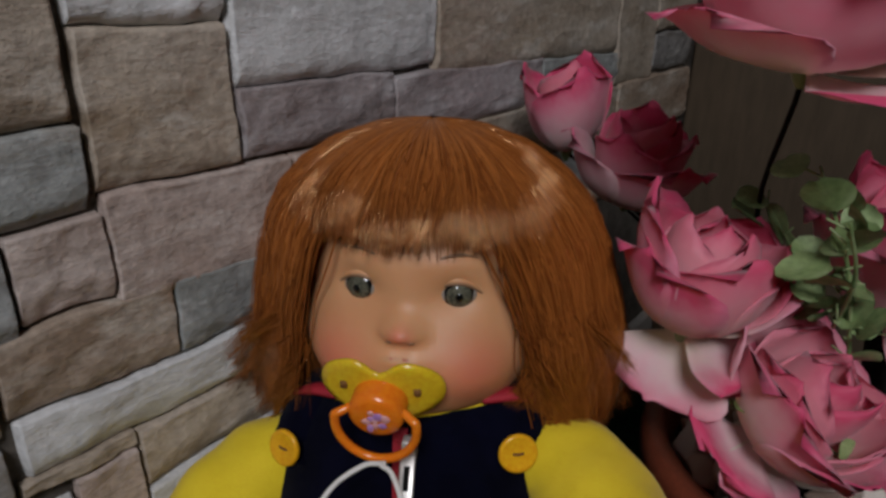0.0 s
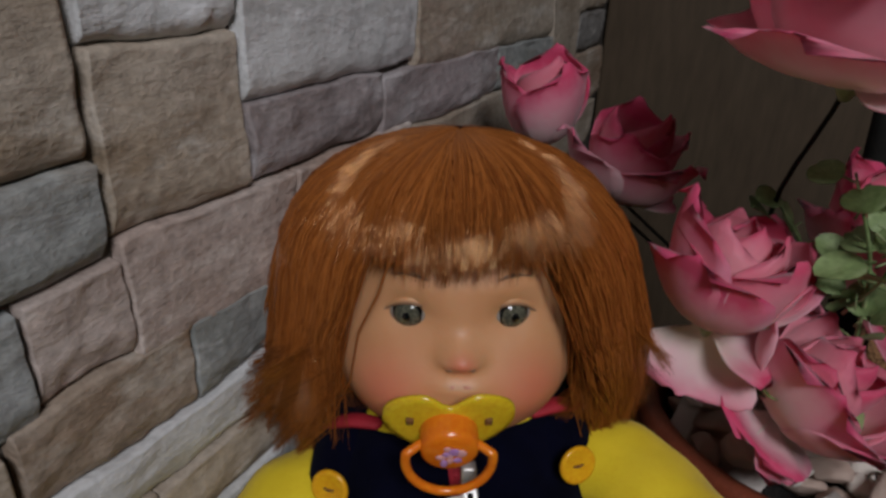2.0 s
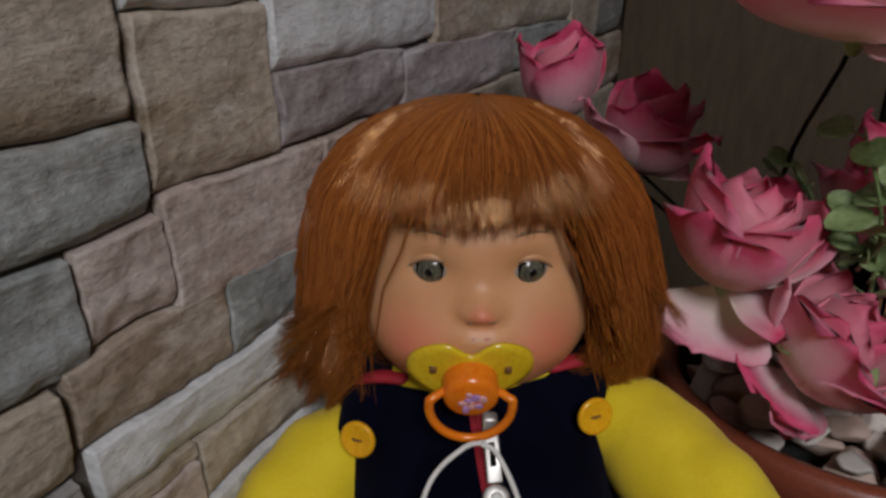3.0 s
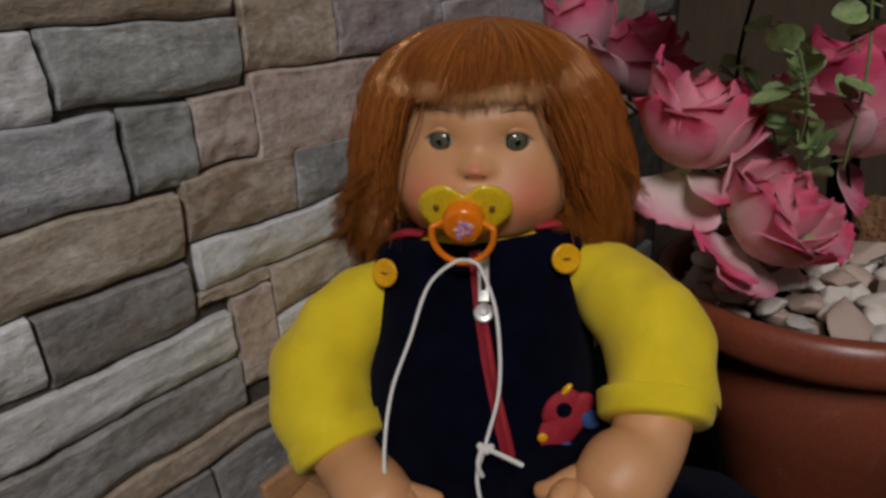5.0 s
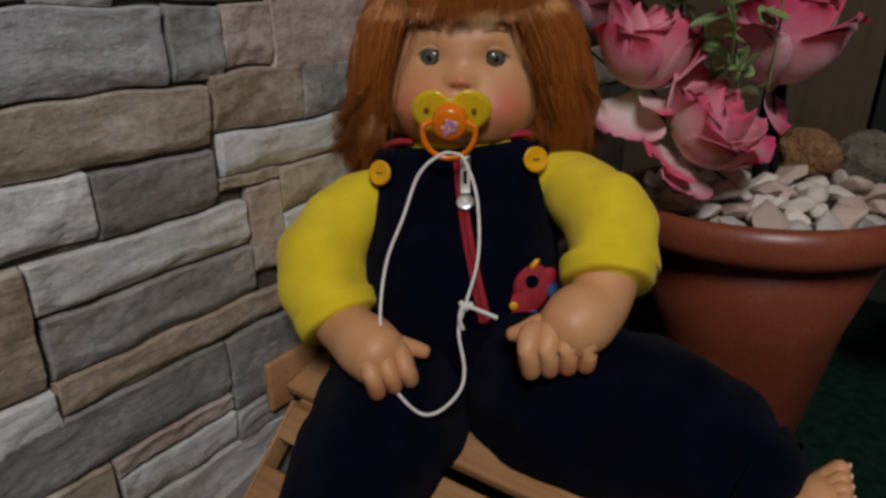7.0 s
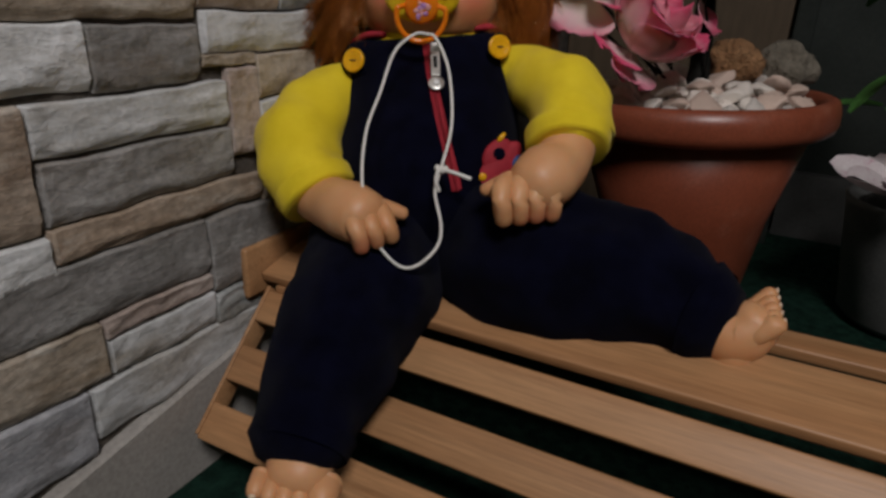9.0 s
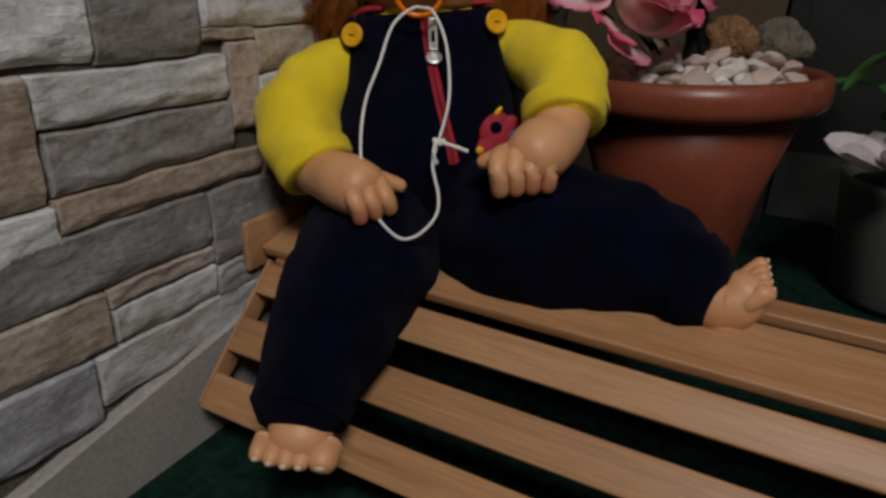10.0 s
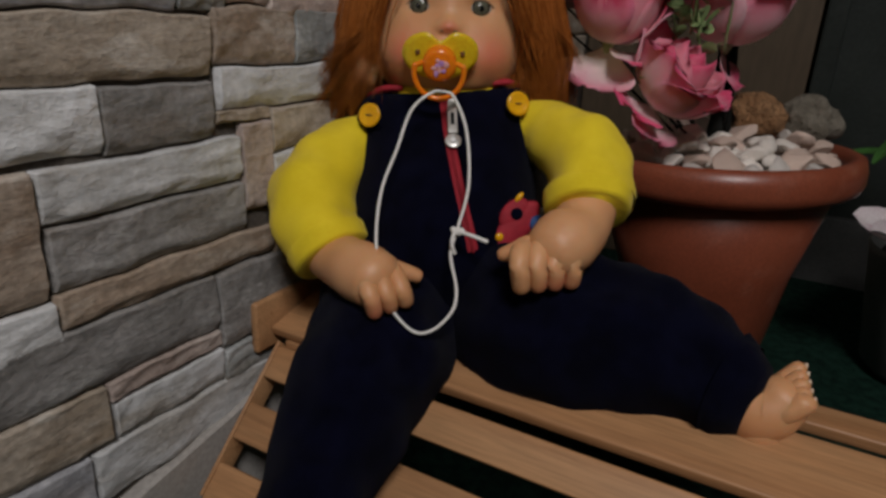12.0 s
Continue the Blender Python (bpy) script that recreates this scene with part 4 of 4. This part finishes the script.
def trunk_mesh(z0, z1, grow, n=26, seg=44):
    bm = bmesh.new()
    rings = []
    for i in range(n):
        z = z1 + (z0 - z1) * i / (n - 1)
        c, rx, ry = torso_at(z)
        ring = []
        for k in range(seg):
            a = 2 * math.pi * k / seg
            w = 1 + 0.014 * noise.noise(Vector((math.cos(a) * 2.2, math.sin(a) * 2.2, z * 45)))
            ring.append(bm.verts.new(((rx + grow) * math.cos(a) * w, c + (ry + grow) * math.sin(a) * w, z)))
        rings.append(ring)
    for a, b in zip(rings, rings[1:]):
        for k in range(seg):
            bm.faces.new((a[k], a[(k + 1) % seg], b[(k + 1) % seg], b[k]))
    bm.faces.new(rings[0])
    bm.faces.new(rings[-1])
    lean(bm)
    return bm


def shirt():
    t = thing("shirt", "bright yellow long-sleeved jersey shirt on the doll", "shirt", *DOLL)
    part("shirt_body", trunk_mesh(0.25, 0.3135, -0.0015), YELLOW, t)
    bm = bmesh.new()
    tube(bm, [(0.030 * math.cos(a), 0.026 + 0.026 * math.sin(a), 0.3075 + 0.0035 * math.sin(a), 0.0056) for a in np.linspace(0, 2 * math.pi, 17)], 48, 10, caps=False)
    part("collar", bm, YELLOW, t)
    for pts, cuff in ((((-0.044, 0.018, 0.274, 0.020), (-0.066, 0.002, 0.261, 0.0245), (-0.082, -0.027, 0.243, 0.0280), (-0.078, -0.047, 0.227, 0.0275), (-0.067, -0.059, 0.215, 0.0245)), ((-0.070, -0.0565, 0.218, 0.0252), (-0.0655, -0.061, 0.213, 0.0240))),
                      (((0.044, 0.018, 0.284, 0.020), (0.070, 0.002, 0.281, 0.0230), (0.087, -0.028, 0.2755, 0.0262), (0.0885, -0.052, 0.265, 0.0256), (0.087, -0.068, 0.255, 0.0236)), ((0.0872, -0.064, 0.258, 0.0247), (0.0868, -0.070, 0.2525, 0.0236)))):
        bm = bmesh.new()
        tube(bm, pts, 44, 40, wrinkle=0.0046, freq=40, caps=False)
        s = part("sleeve", bm, YELLOW, t)
        bm = bmesh.new()
        (x0, y0, z0, r0), (x1, y1, z1, r1) = cuff
        band = ((0.0, r0 + 0.0003), (0.12, r0 + 0.0014), (0.9, r1 + 0.0016), (1.35, r1 + 0.0006), (1.50, r1 - 0.0030), (1.2, r1 - 0.0060))
        tube(bm, [(x0 + (x1 - x0) * q, y0 + (y1 - y0) * q, z0 + (z1 - z0) * q, r) for q, r in band], 22, 40, wrinkle=0.0012, freq=70, caps=False)
        part("cuff", bm, YELLOW, s)


shirt()


def ribbon(bm, pts, width, lift):
    """A flat band on the chest along x, z points."""
    S = spline([(x, z) for x, z in pts], 24)
    rows = []
    for i in range(24):
        d = S[min(i + 1, 23)] - S[max(i - 1, 0)]
        nrm = np.array((-d[1], d[0])) / np.hypot(*d)
        row = []
        for s, h in ((-1, 0.0), (-0.9, lift), (0.9, lift), (1, 0.0)):
            x, z = S[i] + nrm * s * width / 2
            row.append(bm.verts.new((x, chest(x, z) - h - 0.0012, z)))
        rows.append(row)
    for a, b in zip(rows, rows[1:]):
        for k in range(3):
            bm.faces.new((a[k], a[k + 1], b[k + 1], b[k]))


def overalls():
    t = thing("overalls", "navy fleece overalls with red zip and yellow buttons on the doll", "overalls", *DOLL)
    part("bodice", trunk_mesh(0.160, 0.3065, 0.0018), NAVY, t)
    for s in (-1, 1):
        bm = bmesh.new()
        tube(bm, ((s * 0.044, -0.0005, 0.278, 0.0120), (s * 0.0455, 0.0005, 0.289, 0.0138), (s * 0.044, 0.010, 0.3000, 0.0125), (s * 0.040, 0.025, 0.304, 0.0120)), 14, 20, wrinkle=0.0006, freq=150, flat=0.6)
        lean(bm)
        part("strap", bm, NAVY, t)
        bm = bmesh.new()
        tube(bm, ((s * 0.031, 0.006, 0.3100, 0.0040), (s * 0.042, 0.010, 0.3095, 0.0048), (s * 0.052, 0.014, 0.3050, 0.0040)), 10, 12, flat=0.55)
        lean(bm)
        part("strap_trim", bm, RED, t, "red trim")
    legs = (((-0.028, -0.012, 0.183, 0.044), (-0.030, -0.066, 0.163, 0.048), (-0.042, -0.112, 0.146, 0.0395), (-0.052, -0.148, 0.125, 0.0310), (-0.0580, -0.174, 0.108, 0.0265)),
            ((0.026, -0.012, 0.177, 0.048), (0.070, -0.068, 0.174, 0.0535), (0.118, -0.093, 0.177, 0.0450), (0.148, -0.113, 0.174, 0.0355), (0.166, -0.130, 0.1715, 0.0275)))
    for pts in legs:
        bm = bmesh.new()
        tube(bm, pts, 56, 44, wrinkle=0.0052, freq=40)
        leg = part("trouser_leg", bm, NAVY, t)
        e, f = np.array(pts[-1]), np.array(pts[-2])
        bm = bmesh.new()
        d = (e - f)
        tube(bm, (tuple(e - d * 0.28 + np.array((0, 0, 0, 0.0008))), tuple(e - d * 0.1), tuple(e + d * 0.06)), 6, 32, wrinkle=0.0012, freq=120, caps=False)
        part("hem", bm, NAVY, leg)
    # zip
    bm = bmesh.new()
    ribbon(bm, ((-0.001, 0.3035), (0.003, 0.285), (0.008, 0.268), (0.014, 0.248), (0.019, 0.232), (0.0215, 0.222)), 0.0066, 0.0012)
    z = part("zip_tape", bm, RED, t, "red zip tape")
    bm = bmesh.new()
    for i in range(60):
        zz = 0.303 - 0.081 * i / 59
        x = float(np.interp(zz, (0.222, 0.232, 0.248, 0.268, 0.285, 0.3035), (0.0215, 0.019, 0.014, 0.008, 0.003, -0.001)))
        y = chest(x, zz) - 0.0030
        box(bm, (x - 0.0011, y - 0.0005, zz - 0.0004), (x + 0.0011, y + 0.0006, zz + 0.0004))
    part("zip_teeth", bm, RED, z)
    x, zz = 0.0045, 0.3000
    y = chest(x, zz) - 0.0062
    bm = bmesh.new()
    box(bm, (x - 0.0029, y - 0.002, zz - 0.0045), (x + 0.0029, y + 0.0035, zz + 0.0045), 0.0012)
    sl = part("zip_slider", bm, CHROME, t, "nickel zip slider")
    a0, a1 = Vector((0.0046, y - 0.0024, 0.2985)), Vector((0.0068, chest(0.0068, 0.277) - 0.0070, 0.2770))
    d = (a1 - a0).normalized()
    side = Vector((1, 0, 0)) - d * d.x
    side.normalize()
    M = Matrix((side, -d, side.cross(-d))).transposed().to_4x4()
    M.translation = a0
    L = (a1 - a0).length
    bm = bmesh.new()
    box(bm, (-0.0030, -L * 0.62, -0.0008), (0.0030, 0.0005, 0.0008), 0.0006, M)
    ball(bm, M @ Vector((0, -L * 0.80, 0)), (0.0052, 0.0052, 0.0009), 0, M.to_3x3().to_4x4(), 24, 10)
    tab = part("pull_tab", bm, CHROME, sl, "silver zip pull")
    bm = bmesh.new()
    ball(bm, M @ Vector((0, -L * 0.80, 0.0010)), (0.0024, 0.0024, 0.0012), 0, M.to_3x3().to_4x4(), 16, 8)
    part("rivet", bm, WHITE, sl)
    bm = bmesh.new()
    box(bm, (-0.0012, -L * 0.42, 0.0006), (0.0012, -L * 0.12, 0.0010), 0.0002, M)
    part("slot", bm, BLACK, sl)
    # buttons
    for bx, bz, turn in ((-0.0485, 0.2910, -22), (0.0465, 0.3030, 20)):
        by = -0.0130
        M = Matrix.Translation((bx, by, bz)) @ Matrix.Rotation(radians(turn), 4, "Z") @ Matrix.Rotation(radians(76), 4, "X")
        bm = bmesh.new()
        lathe(bm, ((0.0, -0.0012), (0.0070, -0.0012), (0.0078, 0.0), (0.0076, 0.0012), (0.0066, 0.0016), (0.0056, 0.0011), (0.0, 0.0009)), 36)
        bmesh.ops.transform(bm, matrix=M, verts=bm.verts)
        b = part("button", bm, BUTTON, t, "round yellow two-hole button")
        bm = bmesh.new()
        tube(bm, ((-0.0020, 0, 0.0011, 0.0005), (0, 0, 0.0016, 0.0006), (0.0020, 0, 0.0011, 0.0005)), 6, 6)
        bmesh.ops.transform(bm, matrix=M, verts=bm.verts)
        part("button_thread", bm, THREAD, b)
    # sewn-on red toy-car patch
    px, pz = 0.0465, 0.2330
    py = chest(px, pz) - 0.0068
    M = Matrix.Translation((px, py, pz)) @ Matrix.Rotation(radians(22), 4, "Z") @ Matrix.Rotation(radians(-48), 4, "Y") @ Matrix.Rotation(radians(74), 4, "X") @ Matrix.Scale(1.45, 4)
    bm = bmesh.new()
    ball(bm, (0, 0, 0.0006), (0.0148, 0.0062, 0.0020), 0, None, 24, 10)
    ball(bm, (0.0045, 0.0042, 0.0006), (0.0080, 0.0056, 0.0019), 0, None, 24, 10)
    bmesh.ops.transform(bm, matrix=M, verts=bm.verts)
    patch = part("applique", bm, RED, t, "red felt toy-car patch")
    for nm, c, r, m in (("patch_wheel", (0.008, -0.0055, 0.0016), (0.0036, 0.0036, 0.0014), BLUE), ("patch_wheel", (-0.006, -0.0062, 0.0016), (0.0036, 0.0036, 0.0014), BLUE), ("patch_pearl", (-0.0140, -0.002, 0.0022), (0.0022, 0.0022, 0.0016), WHITE), ("patch_spot", (0.005, 0.004, 0.0022), (0.0028, 0.0028, 0.0010), NAVY), ("patch_trim", (0.0110, 0.0078, 0.0014), (0.0026, 0.0012, 0.0012), BUTTON), ("patch_trim", (-0.007, 0.003, 0.0022), (0.0018, 0.0018, 0.0008), BUTTON)):
        bm = bmesh.new()
        ball(bm, c, r, 0, None, 14, 8)
        bmesh.ops.transform(bm, matrix=M, verts=bm.verts)
        part(nm, bm, m, patch)


overalls()


def pacifier():
    t = thing("pacifier", "yellow heart-shaped pacifier with an orange ring and white cord", "pacifier", *DOLL)
    cx, cy, cz = -0.0044, -0.0240, 0.3300
    tip = Matrix.Translation((cx, cy, cz)) @ Matrix.Rotation(radians(14), 4, "X") @ Matrix.Translation((-cx, -cy, -cz))
    # the heart-shaped shield, bowed round the mouth
    bm = bmesh.new()
    N, K = 56, 7

    def outline(a):
        x = 0.0236 * math.cos(a)
        up = math.sin(a)
        y = 0.0148 * up if up < 0 else 0.0158 * up ** 0.8
        if up > 0:
            y -= 0.0066 * math.exp(-(x / 0.0058) ** 2)
        else:
            x *= 1 - 0.10 * up * up
        return x, y
    layers = []
    for dy in (0.0, 0.0026):
        rings = []
        for j in range(1, K + 1):
            s = j / K
            ring = []
            for i in range(N):
                x, y = outline(2 * math.pi * i / N)
                x, y = x * s, y * s
                edge = 0.0007 if j == K else 0
                ring.append(bm.verts.new((cx + x, cy + dy + (edge if dy == 0 else -edge) + 7.0 * x * x + 2.0 * y * y, cz + y + 0.0006 * x / 0.02)))
            rings.append(ring)
        c = bm.verts.new((cx, cy + dy, cz))
        for i in range(N):
            bm.faces.new((c, rings[0][i], rings[0][(i + 1) % N]))
        for a, b in zip(rings, rings[1:]):
            for i in range(N):
                bm.faces.new((a[i], a[(i + 1) % N], b[(i + 1) % N], b[i]))
        layers.append(rings[-1])
    for i in range(N):
        bm.faces.new((layers[0][i], layers[0][(i + 1) % N], layers[1][(i + 1) % N], layers[1][i]))
    sh = part("shield", bm, SHIELD, t)
    for s in (-1, 1):
        bm = bmesh.new()
        box(bm, (cx + s * 0.0138 - 0.0014, cy + 0.0002, cz + 0.0006), (cx + s * 0.0138 + 0.0014, cy + 0.0028, cz + 0.0036), 0.0007)
        part("vent_hole", bm, THREAD, sh, "dark vent hole")
    bm = bmesh.new()
    M = Matrix.Translation((cx, cy - 0.0005, cz - 0.0030)) @ Matrix.Rotation(radians(90), 4, "X")
    lathe(bm, ((0.0104, -0.001), (0.0104, 0.0050), (0.0098, 0.0074), (0.0080, 0.0086), (0.0, 0.0090)), 40)
    bmesh.ops.transform(bm, matrix=M, verts=bm.verts)
    knob = part("knob", bm, ORANGE, t, "round orange knob")
    rnd = random.Random(4)
    for i in range(9):
        a = i * 2.4
        bm = bmesh.new()
        ball(bm, (cx + 0.0044 * math.cos(a) * (i / 9) ** 0.5, cy - 0.0094, cz - 0.0036 + 0.0052 * math.sin(a) * (i / 9) ** 0.5), (rnd.uniform(0.0011, 0.0023), 0.0004, rnd.uniform(0.0011, 0.0023)), 0, None, 10, 6)
        part("sticker", bm, STICKER[i % 2], knob)
    bm = bmesh.new()
    tube(bm, ((cx, cy + 0.001, cz - 0.005, 0.0060), (cx, cy + 0.005, cz - 0.0055, 0.0055), (cx, cy + 0.009, cz - 0.006, 0.0050)), 8, 20)
    part("teat", bm, SHIELD, t)
    # the ring, hinged at the knob's sides and hanging
    bm = bmesh.new()
    pts = [(cx + 0.0152 * math.sin(a), cy - 0.0088 - 0.0020 * math.cos(a), cz - 0.0062 - 0.0162 * math.cos(a), 0.0017) for a in np.linspace(-1.75, 1.75, 13)]
    tube(bm, pts, 44, 12)
    part("ring", bm, ORANGE, t, "orange plastic ring")
    for s in (-1, 1):
        bm = bmesh.new()
        tube(bm, ((cx + s * 0.0094, cy - 0.0050, cz - 0.0018, 0.0016), (cx + s * 0.0152, cy - 0.0088, cz - 0.0032, 0.0017)), 4, 10)
        part("hinge", bm, ORANGE, t)
    for ob in t.children_recursive:
        ob.data.transform(tip)
    # cord loop
    loop = ((0.0005, -0.0370, 0.3105), (-0.0075, -0.0405, 0.3105), (-0.0193, -0.0469, 0.3003), (-0.0265, -0.0605, 0.2784), (-0.0335, -0.0755, 0.2569), (-0.0338, -0.094, 0.2311), (-0.0267, -0.1095, 0.2065),
            (-0.0125, -0.1133, 0.1895), (-0.0008, -0.1134, 0.1890), (0.0104, -0.1072, 0.1985), (0.0124, -0.1006, 0.2096), (0.0082, -0.0907, 0.2264), (0.0113, -0.0832, 0.2390), (0.0166, -0.0700, 0.2623), (0.0138, -0.0540, 0.2910), (0.0055, -0.0425, 0.3085), (-0.0005, -0.0385, 0.3110))
    bm = bmesh.new()
    tube(bm, [(*p, 0.00095) for p in loop], 120, 10)
    tube(bm, ((0.0105, -0.0900, 0.2270, 0.0012), (0.0085, -0.0900, 0.2330, 0.0012), (0.0100, -0.0860, 0.2400, 0.0012)), 12, 8)
    cord = part("cord", bm, CORD, t, "thin white cord tied in a loop")
    bm = bmesh.new()
    tube(bm, ((0.0085, -0.0845, 0.2400, 0.0016), (0.0115, -0.0860, 0.2385, 0.0024), (0.0145, -0.0840, 0.2395, 0.0014)), 10, 10)
    tube(bm, ((0.0120, -0.0855, 0.2390, 0.0012), (0.0210, -0.0880, 0.2370, 0.0012), (0.0284, -0.0900, 0.2350, 0.0012)), 10, 8)
    part("knot", bm, CORD, cord)


pacifier()


# ---- printed ledge stones of the wallpaper, modelled in relief ----
def stone(y0, y1, z0, z1, colour, slope=0.0, proud=0.0):
    """One ledge stone of the wallpaper print, raised in relief, with a worn outline and an uneven face."""
    ny, nz = 34, 17
    h = 0.0052 + proud
    V, F = [], []
    cy, cz = (y0 + y1) / 2, (z0 + z1) / 2
    a, b = (y1 - y0) / 2 + 0.0005, (z1 - z0) / 2 + 0.0006
    corner = min(0.0035, b * 0.35)
    for j in range(nz):
        for i in range(ny):
            u, w = math.sin(math.pi / 2 * (2 * i / (ny - 1) - 1)), math.sin(math.pi / 2 * (2 * j / (nz - 1) - 1))
            y, z = u * a, w * b
            if abs(u) > 0.9999 and abs(w) > 0.9999:
                y, z = y - math.copysign(corner * 0.2, u), z - math.copysign(corner * 0.2, w)
            edge = min((1 - abs(u)) * a, (1 - abs(w)) * b)
            q = Vector((cy + y, cz + z, 3.7))
            y += 0.0016 * noise.noise(q * 42)
            z += 0.0022 * noise.noise(q * 38 + Vector((5, 5, 5))) + slope * y
            # the print's dark lower edge is shaped: the face falls back along a ragged line
            fall = min(2 * b, 0.030) * max(0.06, 0.20 + 0.26 * noise.noise(Vector((q.x * 34, cz * 60, 2.0))) + 0.08 * noise.noise(Vector((q.x * 130, q.y * 40, 6.0))))
            up = (1 + w) * b
            k = min(1.0, up / fall)
            x = h * (0.62 if edge < 1e-6 else 1.0) * (0.40 + 0.60 * k) + 0.0016 * noise.noise(q * 36) + 0.0018 * abs(noise.noise(Vector((q.x * 45, q.y * 110, 1.0)))) + 0.0009 * noise.noise(q * 150)
            V.append((WALL_X + max(0.001, x), cy + y * 0.995, cz + z * 0.995))
    n0 = len(V)
    rim = [i for i in range(ny)] + [j * ny + ny - 1 for j in range(1, nz)] + [(nz - 1) * ny + i for i in range(ny - 2, -1, -1)] + [j * ny for j in range(nz - 2, 0, -1)]
    for k in rim:
        x, y, z = V[k]
        V.append((WALL_X, cy + (y - cy) * 1.015, cz + (z - cz) * 1.02))
    for j in range(nz - 1):
        for i in range(ny - 1):
            a = j * ny + i
            F.append((a, a + 1, a + ny + 1, a + ny))
    m = len(rim)
    for k in range(m):
        F.append((rim[(k + 1) % m], rim[k], n0 + k, n0 + (k + 1) % m))
    me = bpy.data.meshes.new("stone")
    me.from_pydata(V, [], F)
    me.shade_smooth()
    me.materials.append(STONE[colour])
    ob = new("stone", me)
    ob.parent = wall
    return ob


COURSES = [
    [(-0.09, 0.142, 0.4235, 0.490, "tan"), (0.1465, 0.2065, 0.4545, 0.520, "white"), (0.2105, 0.3405, 0.4285, 0.500, "white"), (0.3435, 0.585, 0.4225, 0.500, "tan")],
    [(0.1470, 0.2065, 0.3970, 0.4525, "tan"), (0.0560, 0.1430, 0.3915, 0.4210, "grey"), (0.0180, 0.0520, 0.3880, 0.4210, "white"), (-0.060, 0.0155, 0.390, 0.421, "grey")],
    [(0.2105, 0.3060, 0.3980, 0.4265, "purple"), (0.3075, 0.4620, 0.3925, 0.4235, "purple"), (0.4640, 0.5940, 0.3940, 0.4210, "grey"), (0.590, 0.670, 0.392, 0.500, "tan"), (0.674, 0.778, 0.398, 0.432, "dark"), (0.674, 0.778, 0.436, 0.50, "tan"), (0.604, 0.790, 0.340, 0.393, "rust")],
    [(0.1485, 0.2330, 0.3475, 0.3945, "pink"), (0.2360, 0.3360, 0.348, 0.3945, "pink"), (0.339, 0.600, 0.350, 0.3905, "tan"), (0.1140, 0.1460, 0.3555, 0.3885, "pink"), (0.0815, 0.1110, 0.3515, 0.3875, "grey"), (-0.060, 0.0775, 0.3505, 0.3865, "blue")],
    [(0.1020, 0.1685, 0.3215, 0.3525, "rust"), (0.1710, 0.2380, 0.3215, 0.3520, "grey"), (-0.070, 0.0980, 0.3165, 0.3475, "tan"), (0.241, 0.36, 0.31, 0.345, "tan"), (0.363, 0.56, 0.305, 0.347, "grey"), (0.564, 0.78, 0.29, 0.336, "tan")],
    [(0.1040, 0.2320, 0.2955, 0.3185, "white"), (0.1000, 0.1430, 0.2870, 0.2935, "tan"), (0.0285, 0.0965, 0.2810, 0.3120, "dark"), (-0.060, 0.0260, 0.2830, 0.3140, "white"), (0.235, 0.40, 0.27, 0.307, "dark")],
    [(-0.0080, 0.1160, 0.2525, 0.2775, "white"), (0.1190, 0.1425, 0.2300, 0.2850, "pink"), (0.1455, 0.2300, 0.2650, 0.2925, "tan"), (-0.090, -0.0105, 0.2160, 0.2775, "rust"), (0.234, 0.42, 0.22, 0.266, "tan")],
    [(-0.0060, 0.1165, 0.2180, 0.2490, "dark"), (0.1455, 0.2300, 0.2330, 0.2620, "white"), (-0.0060, 0.1420, 0.1980, 0.2155, "rust"), (-0.100, -0.0085, 0.1870, 0.2130, "white"), (0.1450, 0.2500, 0.1950, 0.2300, "tan")],
    [(-0.060, 0.0900, 0.1600, 0.1955, "dark"), (0.0925, 0.1620, 0.1420, 0.1940, "dark"), (0.1650, 0.3000, 0.1500, 0.1920, "grey"), (-0.110, 0.0100, 0.1230, 0.1575, "tan"), (0.0125, 0.0890, 0.1460, 0.1575, "pink")],
    [(0.0140, 0.0900, 0.1220, 0.1435, "white"), (0.0925, 0.2200, 0.1160, 0.1390, "grey"), (-0.0010, 0.1500, 0.0880, 0.1190, "white"), (-0.120, -0.0040, 0.0780, 0.1200, "blue"), (0.153, 0.30, 0.085, 0.112, "dark")],
]
for course in COURSES:
    for y0, y1, z0, z1, colour in course:
        stone(y0, y1, z0, z1, colour)
rows_rnd = random.Random(3)
for z0 in (0.525, 0.575, 0.63, 0.69, 0.75, 0.81, 0.87, 0.93):
    y = -0.30
    while y < 0.75:
        w = rows_rnd.uniform(0.08, 0.19)
        stone(y, min(y + w - 0.004, 0.79), z0, z0 + 0.046, rows_rnd.choice(("tan", "grey", "white", "pink", "dark")))
        y += w
for z0 in (0.09, 0.14, 0.19, 0.24, 0.29, 0.34, 0.39, 0.44):
    y = -0.62
    while y < -0.22:
        w = rows_rnd.uniform(0.08, 0.16)
        stone(y, min(y + w - 0.004, -0.125), z0, z0 + 0.046, rows_rnd.choice(("tan", "grey", "white", "rust", "dark")))
        y += w
